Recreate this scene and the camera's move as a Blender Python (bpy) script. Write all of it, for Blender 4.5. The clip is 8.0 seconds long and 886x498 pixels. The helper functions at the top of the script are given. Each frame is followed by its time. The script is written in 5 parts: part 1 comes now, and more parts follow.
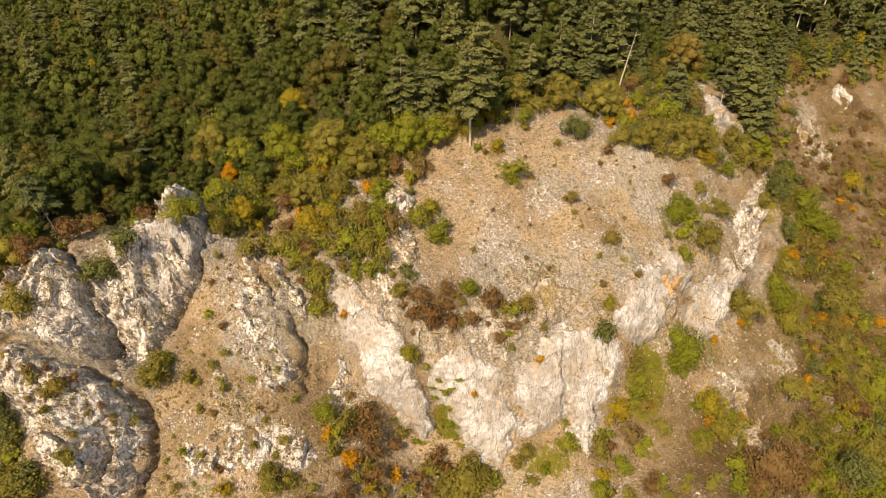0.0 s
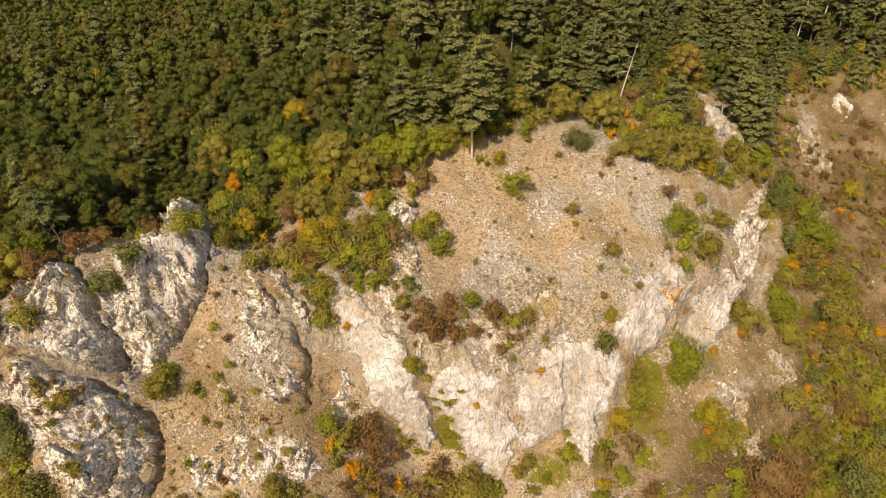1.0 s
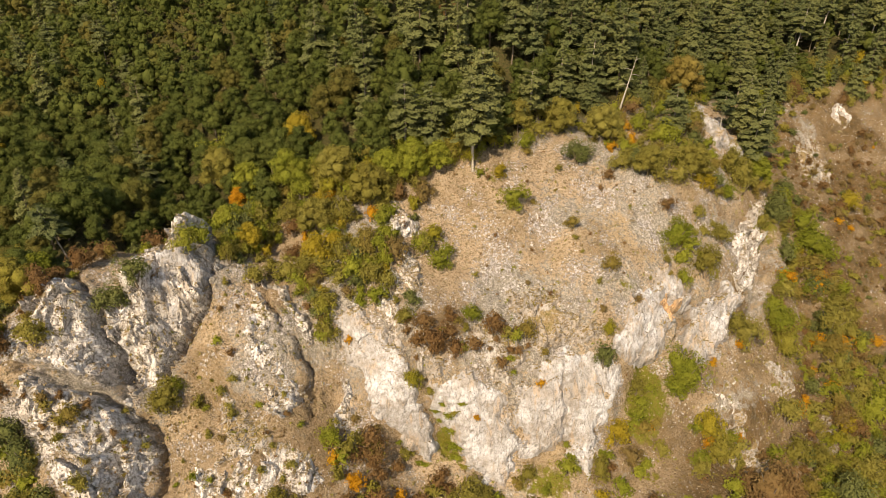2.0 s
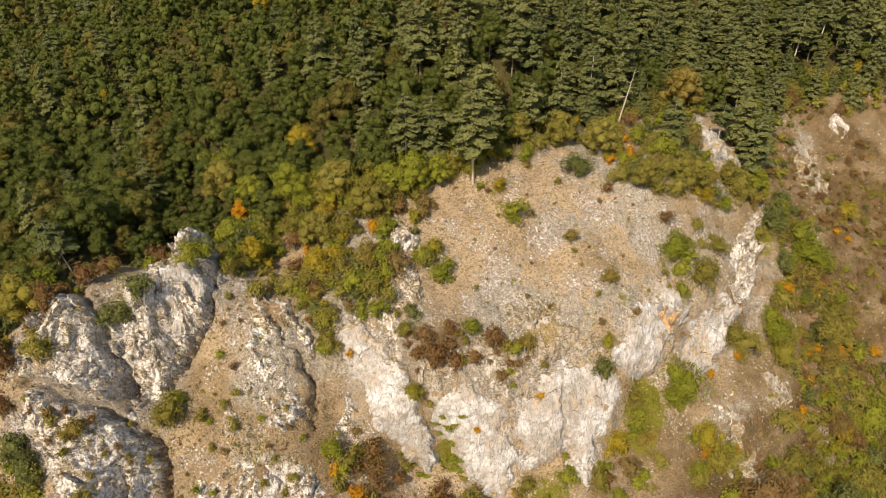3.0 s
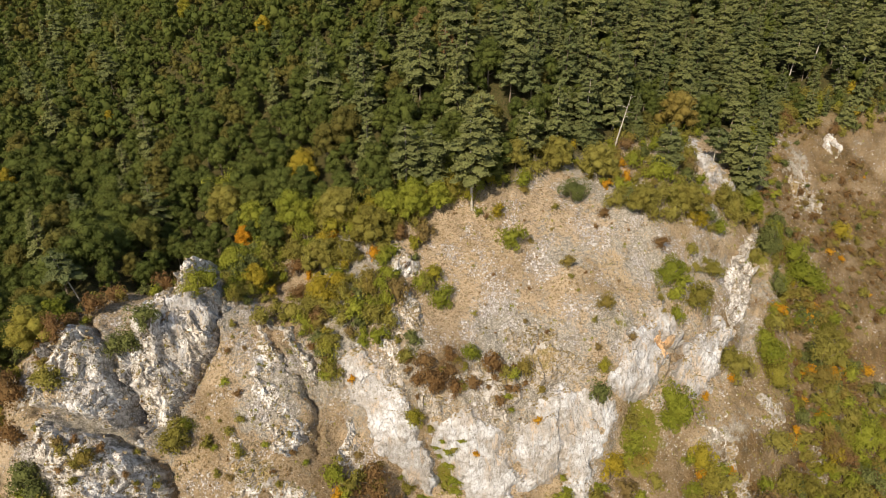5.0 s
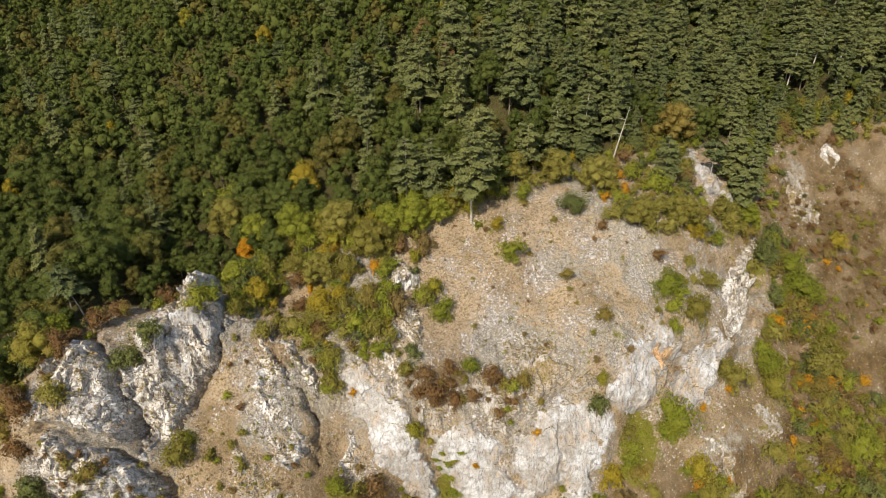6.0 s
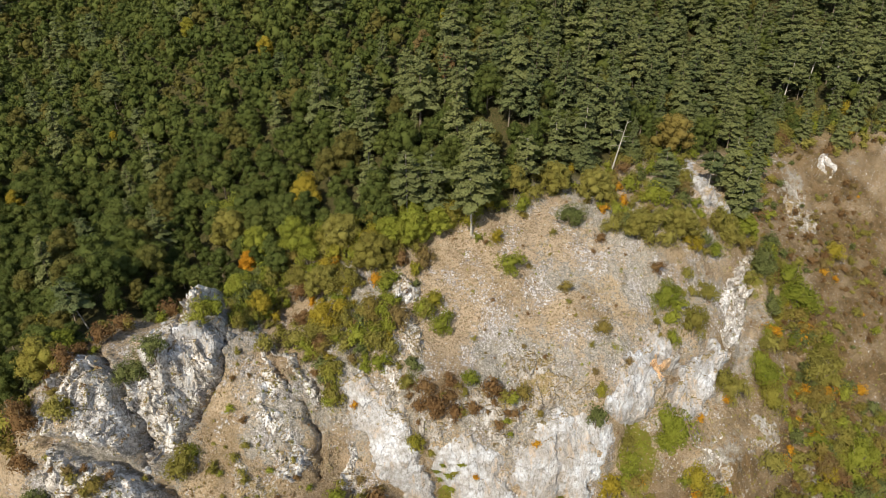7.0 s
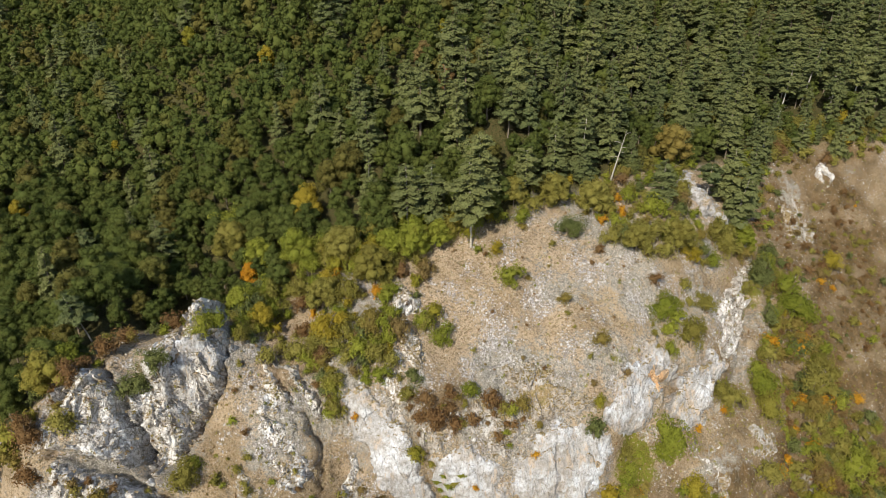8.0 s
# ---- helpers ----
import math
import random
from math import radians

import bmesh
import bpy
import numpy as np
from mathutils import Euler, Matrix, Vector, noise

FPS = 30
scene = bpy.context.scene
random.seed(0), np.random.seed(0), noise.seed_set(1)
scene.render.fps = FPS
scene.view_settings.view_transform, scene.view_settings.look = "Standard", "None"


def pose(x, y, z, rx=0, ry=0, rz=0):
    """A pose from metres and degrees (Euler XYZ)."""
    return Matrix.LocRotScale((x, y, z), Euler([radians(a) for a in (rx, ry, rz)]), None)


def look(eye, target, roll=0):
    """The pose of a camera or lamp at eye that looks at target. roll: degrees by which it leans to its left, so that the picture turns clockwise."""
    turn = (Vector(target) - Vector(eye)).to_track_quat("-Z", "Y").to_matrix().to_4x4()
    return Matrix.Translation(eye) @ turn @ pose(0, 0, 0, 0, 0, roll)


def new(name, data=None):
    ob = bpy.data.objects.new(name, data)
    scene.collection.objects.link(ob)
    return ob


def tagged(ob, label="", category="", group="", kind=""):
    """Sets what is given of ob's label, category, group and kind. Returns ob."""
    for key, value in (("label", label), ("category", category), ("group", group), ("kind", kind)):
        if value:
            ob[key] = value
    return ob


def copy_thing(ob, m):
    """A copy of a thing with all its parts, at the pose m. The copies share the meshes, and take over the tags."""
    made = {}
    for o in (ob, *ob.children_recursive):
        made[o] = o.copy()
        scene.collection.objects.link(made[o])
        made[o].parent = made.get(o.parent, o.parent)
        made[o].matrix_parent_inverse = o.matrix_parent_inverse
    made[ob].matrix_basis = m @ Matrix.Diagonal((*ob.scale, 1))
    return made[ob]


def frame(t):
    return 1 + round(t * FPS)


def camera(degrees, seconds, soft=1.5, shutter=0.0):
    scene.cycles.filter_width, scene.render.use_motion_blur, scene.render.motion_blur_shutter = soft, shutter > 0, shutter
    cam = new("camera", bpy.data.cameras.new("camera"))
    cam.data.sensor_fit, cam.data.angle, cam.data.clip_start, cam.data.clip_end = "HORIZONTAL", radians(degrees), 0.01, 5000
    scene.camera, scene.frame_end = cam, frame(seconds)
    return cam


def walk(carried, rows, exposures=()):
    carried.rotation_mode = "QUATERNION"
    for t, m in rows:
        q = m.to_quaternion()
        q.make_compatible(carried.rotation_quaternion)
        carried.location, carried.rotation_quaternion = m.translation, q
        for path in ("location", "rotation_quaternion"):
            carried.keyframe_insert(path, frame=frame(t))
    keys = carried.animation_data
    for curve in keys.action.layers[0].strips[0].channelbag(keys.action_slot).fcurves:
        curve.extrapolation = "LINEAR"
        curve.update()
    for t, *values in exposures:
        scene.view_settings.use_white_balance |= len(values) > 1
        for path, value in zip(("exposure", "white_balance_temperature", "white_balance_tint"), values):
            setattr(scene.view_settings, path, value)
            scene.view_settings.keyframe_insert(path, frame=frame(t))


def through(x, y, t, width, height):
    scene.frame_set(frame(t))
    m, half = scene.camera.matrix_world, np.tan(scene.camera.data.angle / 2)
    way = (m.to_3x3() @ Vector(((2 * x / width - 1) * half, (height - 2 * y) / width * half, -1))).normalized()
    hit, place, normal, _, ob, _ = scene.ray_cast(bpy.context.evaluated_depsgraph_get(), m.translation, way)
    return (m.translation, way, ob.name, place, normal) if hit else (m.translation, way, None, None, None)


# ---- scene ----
cam = camera(65.7, 8.0, soft=0.8)
METRES, EYE, TILT, LEAN, TURN = 20.0, 90.0, -28.0, 0.0, 0.0
ROWS = [
    (0.0, 0.0, 0.0, 0.0, 0.0, 0.0, -0.0),
    (0.5, -0.0011, -0.0219, 0.0467, 0.08, -0.03, -0.02),
    (1.0, 0.0001, -0.0501, 0.0999, 0.18, -0.04, -0.02),
    (1.5, 0.001, -0.0792, 0.1532, 0.25, -0.02, -0.03),
    (3.0, 0.0062, -0.1677, 0.3207, 0.35, -0.01, 0.03),
    (3.5, 0.0061, -0.197, 0.3753, 0.34, -0.0, 0.05),
    (4.0, 0.0095, -0.2276, 0.4313, 0.35, 0.0, 0.06),
    (4.5, 0.0114, -0.2585, 0.4873, 0.36, 0.01, 0.09),
    (6.0, 0.017, -0.3491, 0.6601, 0.39, 0.02, 0.18),
    (6.5, 0.0163, -0.3791, 0.719, 0.39, 0.01, 0.21),
    (7.0, 0.0157, -0.41, 0.7758, 0.39, 0.02, 0.22),
    (7.5, 0.016, -0.4404, 0.835, 0.39, 0.02, 0.23),
    (8.0, 0.0177, -0.467, 0.8837, 0.4, 0.03, 0.26),
]
EXPOSURES = [(0.0, 0.43, 10700, 14), (1.5, 0.42, 9900, 13), (3.0, 0.39, 8900, 11), (4.5, 0.36, 8300, 9), (6.0, 0.33, 7600, 7), (8.0, 0.31, 7000, 5)]
walk(cam, [(t, pose(0, 0, EYE, TILT, LEAN, TURN) @ pose(METRES * x, METRES * y, METRES * z, 90 + pitch, roll, yaw)) for t, x, y, z, yaw, pitch, roll in ROWS], EXPOSURES)

# ---- light ----
SUN_WAY = Vector((-0.30, -0.68, 0.67)).normalized()
world = bpy.data.worlds.new("sky")
scene.world = world
world.use_nodes = True
sky = world.node_tree.nodes.new("ShaderNodeTexSky")
sky.sky_type, sky.sun_disc = "NISHITA", False
sky.sun_elevation = math.asin(SUN_WAY.z)
sky.sun_rotation = math.atan2(SUN_WAY.x, SUN_WAY.y)
back = world.node_tree.nodes["Background"]
back.inputs["Strength"].default_value = 0.15
world.node_tree.links.new(sky.outputs[0], back.inputs["Color"])
sun_data = bpy.data.lights.new("sun", "SUN")
sun_data.energy, sun_data.angle, sun_data.color = 4.9, radians(0.53), (1.0, 0.93, 0.82)
sun = new("sun", sun_data)
sun.matrix_world = look((-200, -160, 300), Vector((-200, -160, 300)) - SUN_WAY)


# ---- materials ----
def material(name):
    m = bpy.data.materials.new(name)
    m.use_nodes = True
    return m, m.node_tree, m.node_tree.nodes["Principled BSDF"]


def node(tree, kind, **values):
    n = tree.nodes.new("ShaderNode" + kind)
    for key, value in values.items():
        n.inputs[key].default_value = value
    return n


def noise_tex(tree, scale, detail=4.0, rough=0.6, where=None):
    n = node(tree, "TexNoise", Scale=scale, Detail=detail, Roughness=rough)
    tree.links.new(where or tree.nodes["Place"].outputs["Position"], n.inputs["Vector"])
    return n.outputs["Fac"]


def place(tree):
    n = tree.nodes.new("ShaderNodeNewGeometry")
    n.name = "Place"
    return n


def span(tree, value, low, high, a=0.0, b=1.0):
    n = node(tree, "MapRange")
    for i, v in ((1, low), (2, high), (3, a), (4, b)):
        n.inputs[i].default_value = v
    tree.links.new(value, n.inputs[0])
    return n.outputs[0]


def calc(tree, what, a, b):
    n = tree.nodes.new("ShaderNodeMath")
    n.operation = what
    for i, v in enumerate((a, b)):
        if isinstance(v, (int, float)):
            n.inputs[i].default_value = v
        else:
            tree.links.new(v, n.inputs[i])
    return n.outputs[0]


def mix(tree, fac, a, b):
    n = tree.nodes.new("ShaderNodeMix")
    n.data_type = "RGBA"
    for i, v in ((0, fac), (6, a), (7, b)):
        if isinstance(v, (int, float)):
            n.inputs[i].default_value = v
        elif isinstance(v, tuple):
            n.inputs[i].default_value = (*v, 1.0)
        else:
            tree.links.new(v, n.inputs[i])
    return n.outputs[2]


def attribute(tree, name):
    n = tree.nodes.new("ShaderNodeAttribute")
    n.attribute_name = name
    return n.outputs["Fac"]


def bump(tree, shader, height, strength, distance):
    n = node(tree, "Bump", Strength=strength, Distance=distance)
    tree.links.new(height, n.inputs["Height"])
    tree.links.new(n.outputs[0], shader.inputs["Normal"])


def cracks_tex(tree, scale, width):
    """Fine cracks between blocks: 1 in the crack, 0 beside it."""
    bend = node(tree, "TexNoise", Scale=scale * 1.7, Detail=3.0, Roughness=0.6)
    tree.links.new(tree.nodes["Place"].outputs["Position"], bend.inputs["Vector"])
    moved = tree.nodes.new("ShaderNodeVectorMath")
    moved.operation = "MULTIPLY_ADD"
    tree.links.new(bend.outputs["Color"], moved.inputs[0])
    moved.inputs[1].default_value = (0.5 / scale,) * 3
    tree.links.new(tree.nodes["Place"].outputs["Position"], moved.inputs[2])
    n = node(tree, "TexVoronoi", Scale=scale, Randomness=1.0)
    n.feature = "DISTANCE_TO_EDGE"
    tree.links.new(moved.outputs[0], n.inputs["Vector"])
    return span(tree, n.outputs["Distance"], 0.0, width, 1.0, 0.0)


def rock_material(name, clean, dirty, lichen, ochre, ledges, patch, cracked, worn):
    """Limestone: clean faces, grey weathering, dark lichen, ochre streaks, and dry turf on its ledges and in its hollows."""
    m, tree, shader = material(name)
    geo = place(tree)
    wide, mid, fine = noise_tex(tree, 0.14, 4), noise_tex(tree, 0.7, 6, 0.72), noise_tex(tree, 3.5, 5, 0.75)
    stretch = node(tree, "Mapping", Scale=(0.8, 0.8, 0.13))
    tree.links.new(geo.outputs["Position"], stretch.inputs["Vector"])
    streak = noise_tex(tree, 1.1, 5, 0.68, stretch.outputs[0])
    steep = node(tree, "Mapping", Scale=(1.3, 1.0, 0.6), Rotation=(0.0, 0.45, 0.0))
    tree.links.new(geo.outputs["Position"], steep.inputs["Vector"])
    col = mix(tree, span(tree, calc(tree, "ADD", wide, calc(tree, "MULTIPLY", mid, 0.5)), 0.68 - worn, 0.84 - worn), clean, dirty)
    col = mix(tree, span(tree, streak, 0.50, 0.60, 0, 0.75), col, dirty)
    col = mix(tree, span(tree, calc(tree, "ADD", streak, calc(tree, "MULTIPLY", wide, 0.7)), 0.90, 0.99, 0, ochre), col, (0.56, 0.37, 0.20))
    col = mix(tree, span(tree, calc(tree, "ADD", mid, calc(tree, "MULTIPLY", fine, 0.7)), 0.90, 0.99, 0, lichen), col, (0.13, 0.115, 0.09))
    col = mix(tree, span(tree, fine, 0.40, 0.60, 0, 0.12 + 0.25 * cracked), col, dirty)
    col = mix(tree, span(tree, noise_tex(tree, 0.32, 6, 0.66), 0.49, 0.59, 0, 0.15 + 0.45 * cracked), col, (0.33, 0.285, 0.25))
    # pock marks: hollowed by the bump below, with their shade painted into the colour
    pock = noise_tex(tree, 2.2, 3, 0.62, steep.outputs[0])
    col = mix(tree, span(tree, pock, 0.55, 0.63, 0, 0.75 * cracked), col, (0.20, 0.17, 0.14))
    split, hair = cracks_tex(tree, 0.5, 0.09), cracks_tex(tree, 1.3, 0.12)
    broken = calc(tree, "MULTIPLY", calc(tree, "MAXIMUM", split, calc(tree, "MULTIPLY", hair, 0.7)), span(tree, mid, 0.38, 0.56))
    broken = calc(tree, "MULTIPLY", broken, cracked)
    col = mix(tree, broken, col, (0.15, 0.13, 0.105))
    up = tree.nodes.new("ShaderNodeSeparateXYZ")
    tree.links.new(geo.outputs["Normal"], up.inputs[0])
    turf = calc(tree, "ADD", calc(tree, "MULTIPLY", up.outputs[2], 0.7), calc(tree, "ADD", calc(tree, "MULTIPLY", mid, 0.9), calc(tree, "MULTIPLY", wide, patch)))
    turf = span(tree, turf, 1.22 - ledges, 1.30 - ledges)
    grass = mix(tree, span(tree, noise_tex(tree, 0.5, 5, 0.7), 0.42, 0.58), (0.23, 0.165, 0.085), (0.13, 0.11, 0.035))
    grass = mix(tree, span(tree, fine, 0.42, 0.6), grass, (0.33, 0.25, 0.15))
    col = mix(tree, turf, col, grass)
    tree.links.new(col, shader.inputs["Base Color"])
    shader.inputs["Roughness"].default_value = 0.92
    shader.inputs["Specular IOR Level"].default_value = 0.2
    bump(tree, shader, calc(tree, "SUBTRACT", calc(tree, "ADD", mid, calc(tree, "MULTIPLY", fine, 0.45)), calc(tree, "ADD", calc(tree, "MULTIPLY", broken, 0.35), calc(tree, "MULTIPLY", span(tree, pock, 0.52, 0.66), 0.3))), 1.0, 0.15 + 0.35 * cracked)
    return m


def stones_tex(tree, scale):
    """Separate stones: the distance to the nearest stone's middle, and a value for each stone."""
    n = node(tree, "TexVoronoi", Scale=scale, Randomness=1.0)
    tree.links.new(tree.nodes["Place"].outputs["Position"], n.inputs["Vector"])
    return n.outputs["Distance"], n.outputs["Color"]


def ground_material():
    """Dry autumn turf with stones and thin rock showing through, green patches, and leaf litter under the wood."""
    m, tree, shader = material("hillside_turf")
    place(tree)
    wide, mid, fine = noise_tex(tree, 0.09, 3), noise_tex(tree, 0.5, 6, 0.72), noise_tex(tree, 2.4, 5, 0.75)
    grain = noise_tex(tree, 6.0, 3, 0.75)
    turf = mix(tree, span(tree, mid, 0.4, 0.6), (0.47, 0.352, 0.25), (0.36, 0.25, 0.158))
    turf = mix(tree, span(tree, wide, 0.45, 0.62), turf, (0.37, 0.265, 0.16))
    turf = mix(tree, span(tree, grain, 0.42, 0.62, 0, 0.75), turf, (0.52, 0.447, 0.36))
    turf = mix(tree, span(tree, fine, 0.50, 0.58, 0, 0.75), turf, (0.15, 0.11, 0.055))
    turf = mix(tree, calc(tree, "MULTIPLY", attribute(tree, "dry"), 0.95), turf, mix(tree, span(tree, mid, 0.42, 0.60), mix(tree, span(tree, grain, 0.4, 0.62), (0.105, 0.066, 0.030), (0.20, 0.130, 0.066)), mix(tree, span(tree, fine, 0.42, 0.58), (0.05, 0.034, 0.014), (0.11, 0.075, 0.03))))
    rock = attribute(tree, "rock")
    bare = calc(tree, "ADD", calc(tree, "ADD", calc(tree, "MULTIPLY", mid, 0.8), calc(tree, "MULTIPLY", fine, 0.7)), calc(tree, "SUBTRACT", calc(tree, "MULTIPLY", rock, 0.46), calc(tree, "MULTIPLY", attribute(tree, "dry"), 0.12)))
    stone = mix(tree, span(tree, grain, 0.38, 0.62), (0.55, 0.52, 0.485), (0.33, 0.30, 0.265))
    stone = mix(tree, span(tree, fine, 0.49, 0.57, 0, 0.7), stone, (0.17, 0.15, 0.125))
    stone = mix(tree, calc(tree, "MULTIPLY", calc(tree, "MAXIMUM", cracks_tex(tree, 0.9, 0.08), cracks_tex(tree, 2.4, 0.10)), 0.6), stone, (0.13, 0.115, 0.09))
    col = mix(tree, span(tree, bare, 0.90, 1.02), turf, stone)
    stony = calc(tree, "ADD", calc(tree, "MULTIPLY", rock, 0.55), span(tree, noise_tex(tree, 0.20, 4, 0.65), 0.44, 0.60, -0.42, 0.72))
    stony = calc(tree, "MULTIPLY", stony, span(tree, attribute(tree, "dry"), 0.2, 0.9, 1.0, 0.12))
    pebble = None
    for size, share in ((1.3, 0.30), (2.6, 0.42), (4.6, 0.45)):
        gap, hue = stones_tex(tree, size)
        one = tree.nodes.new("ShaderNodeSeparateColor")
        tree.links.new(hue, one.inputs[0])
        reach = calc(tree, "MULTIPLY", calc(tree, "ADD", calc(tree, "POWER", one.outputs[0], 2.0), calc(tree, "SUBTRACT", calc(tree, "MULTIPLY", stony, 0.9), 0.45)), share * 1.25)
        here = span(tree, calc(tree, "SUBTRACT", reach, gap), -0.06, 0.03)
        col = mix(tree, here, col, mix(tree, span(tree, one.outputs[1], 0.1, 0.9), (0.27, 0.235, 0.225), (0.63, 0.605, 0.615)))
        pebble = here if pebble is None else calc(tree, "MAXIMUM", pebble, here)
    green = calc(tree, "ADD", attribute(tree, "green"), calc(tree, "MULTIPLY", calc(tree, "SUBTRACT", mid, 0.5), 1.6))
    col = mix(tree, span(tree, green, 0.45, 0.62), col, mix(tree, span(tree, fine, 0.4, 0.6), (0.15, 0.17, 0.02), (0.20, 0.16, 0.045)))
    col = mix(tree, attribute(tree, "wood"), col, mix(tree, span(tree, fine, 0.4, 0.6), (0.10, 0.08, 0.035), (0.055, 0.06, 0.02)))
    tree.links.new(col, shader.inputs["Base Color"])
    shader.inputs["Roughness"].default_value = 0.95
    shader.inputs["Specular IOR Level"].default_value = 0.15
    bump(tree, shader, calc(tree, "ADD", fine, calc(tree, "MULTIPLY", pebble, 0.3)), 1.0, 0.7)
    return m


def leaf_material(name, dark, light, odd, share=0.0, through=0.4):
    """Foliage: every plant has its own shade between dark and light, a share of them turns to the odd colour; leaves vary too."""
    m, tree, shader = material(name)
    place(tree)
    each = calc(tree, "FRACT", calc(tree, "ADD", tree.nodes.new("ShaderNodeObjectInfo").outputs["Random"], attribute(tree, "shade")), 0.0)
    leaf = tree.nodes["Place"].outputs["Random Per Island"]
    col = mix(tree, each, dark, light)
    if share:
        col = mix(tree, span(tree, each, 1.0 - share, 1.0 - share * 0.6), col, odd)
    col = mix(tree, span(tree, noise_tex(tree, 0.5, 2), 0.5, 0.7, 0, 0.3), col, odd)
    col = mix(tree, span(tree, leaf, 0, 1, 0, 0.22), col, light)
    col = mix(tree, span(tree, noise_tex(tree, 3.0, 3, 0.7), 0.42, 0.62, 0.35, 0), col, dark)
    tree.links.new(col, shader.inputs["Base Color"])
    shader.inputs["Roughness"].default_value = 0.75
    shader.inputs["Specular IOR Level"].default_value = 0.2
    bump(tree, shader, noise_tex(tree, 4.5, 3, 0.7), 1.0, 0.22)
    thin = tree.nodes.new("ShaderNodeBsdfTranslucent")
    tree.links.new(col, thin.inputs["Color"])
    both = node(tree, "MixShader", Fac=through)
    tree.links.new(shader.outputs[0], both.inputs[1])
    tree.links.new(thin.outputs[0], both.inputs[2])
    tree.links.new(both.outputs[0], tree.nodes["Material Output"].inputs["Surface"])
    return m


def bark_material(name, a, b):
    m, tree, shader = material(name)
    place(tree)
    col = mix(tree, span(tree, noise_tex(tree, 4.0, 4, 0.7), 0.35, 0.65), a, b)
    tree.links.new(col, shader.inputs["Base Color"])
    shader.inputs["Roughness"].default_value = 0.9
    bump(tree, shader, noise_tex(tree, 12.0, 3), 0.5, 0.05)
    return m


WHITE_ROCK = rock_material("white_limestone", (0.54, 0.56, 0.62), (0.34, 0.33, 0.335), 0.45, 0.40, -0.06, 0.5, 0.42, 0.05)
GREY_ROCK = rock_material("grey_limestone", (0.80, 0.79, 0.82), (0.60, 0.575, 0.565), 0.6, 0.20, -0.10, 0.6, 0.9, 0.02)
DULL_ROCK = rock_material("dull_limestone", (0.56, 0.545, 0.54), (0.38, 0.35, 0.33), 0.6, 0.15, -0.05, 0.7, 0.9, 0.06)
OCHRE_ROCK = rock_material("ochre_limestone", (0.80, 0.53, 0.32), (0.62, 0.43, 0.27), 0.3, 0.2, -0.3, 0.2, 0.5, 0.0)
TURF = ground_material()
LEAVES = {
    "beech": leaf_material("beech_leaves", (0.0682, 0.0924, 0.0209), (0.1276, 0.1496, 0.0352), (0.1518, 0.1232, 0.0330), 0.16, 0.4),
    "pine": leaf_material("pine_needles", (0.0851, 0.1081, 0.0437), (0.1725, 0.1817, 0.0667), (0.1725, 0.1564, 0.0644), 0.0, 0.2),
    "green": leaf_material("green_leaves", (0.1566, 0.1836, 0.0227), (0.3024, 0.3132, 0.0497), (0.2737, 0.2214, 0.0527), 0.15),
    "olive": leaf_material("olive_leaves", (0.1815, 0.1628, 0.0341), (0.3190, 0.2915, 0.0792), (0.2475, 0.1815, 0.0528), 0.2),
    "yellow": leaf_material("yellow_leaves", (0.2737, 0.2100, 0.0190), (0.4167, 0.3220, 0.0492), (0.2273, 0.2282, 0.0336), 0.3),
    "orange": leaf_material("orange_leaves", (0.4928, 0.2288, 0.0176), (0.5632, 0.3168, 0.0352), (0.45, 0.306, 0.036)),
    "brown": leaf_material("withered_leaves", (0.1782, 0.0972, 0.0405), (0.2673, 0.1701, 0.081), (0.2187, 0.1701, 0.0648), 0.3),
    "dark": leaf_material("dark_needles", (0.0826, 0.099, 0.0284), (0.1292, 0.1425, 0.0479), (0.1426, 0.1302, 0.0479), 0.0, 0.15),
    "dry": leaf_material("dry_grass_blades", (0.26, 0.20, 0.12), (0.44, 0.365, 0.255), (0.22, 0.18, 0.08)),
}
STONE = bark_material("pale_stone", (0.46, 0.42, 0.37), (0.30, 0.27, 0.23))
BARK = bark_material("grey_bark", (0.20, 0.16, 0.12), (0.11, 0.09, 0.07))
PALE_BARK = bark_material("pale_bark", (0.40, 0.37, 0.33), (0.25, 0.225, 0.195))


# ---- shapes of the land ----
def lattice_noise(x, y, seed):
    """Smooth noise in [-1, 1] with cells of 1."""
    xi, yi = np.floor(x), np.floor(y)
    fx, fy = x - xi, y - yi
    fx, fy = fx * fx * (3 - 2 * fx), fy * fy * (3 - 2 * fy)

    def corner(a, b):
        s = np.sin(a * 127.1 + b * 311.7 + seed * 74.7) * 43758.5453
        return (s - np.floor(s)) * 2 - 1
    low = corner(xi, yi) * (1 - fx) + corner(xi + 1, yi) * fx
    high = corner(xi, yi + 1) * (1 - fx) + corner(xi + 1, yi + 1) * fx
    return low * (1 - fy) + high * fy


def rough(x, y, seed, octaves=4, gain=0.5):
    total, size = np.zeros_like(x), 1.0
    for k in range(octaves):
        total += size * lattice_noise(x * 2 ** k + 17.3 * k, y * 2 ** k - 9.1 * k, seed + k)
        size *= gain
    return total


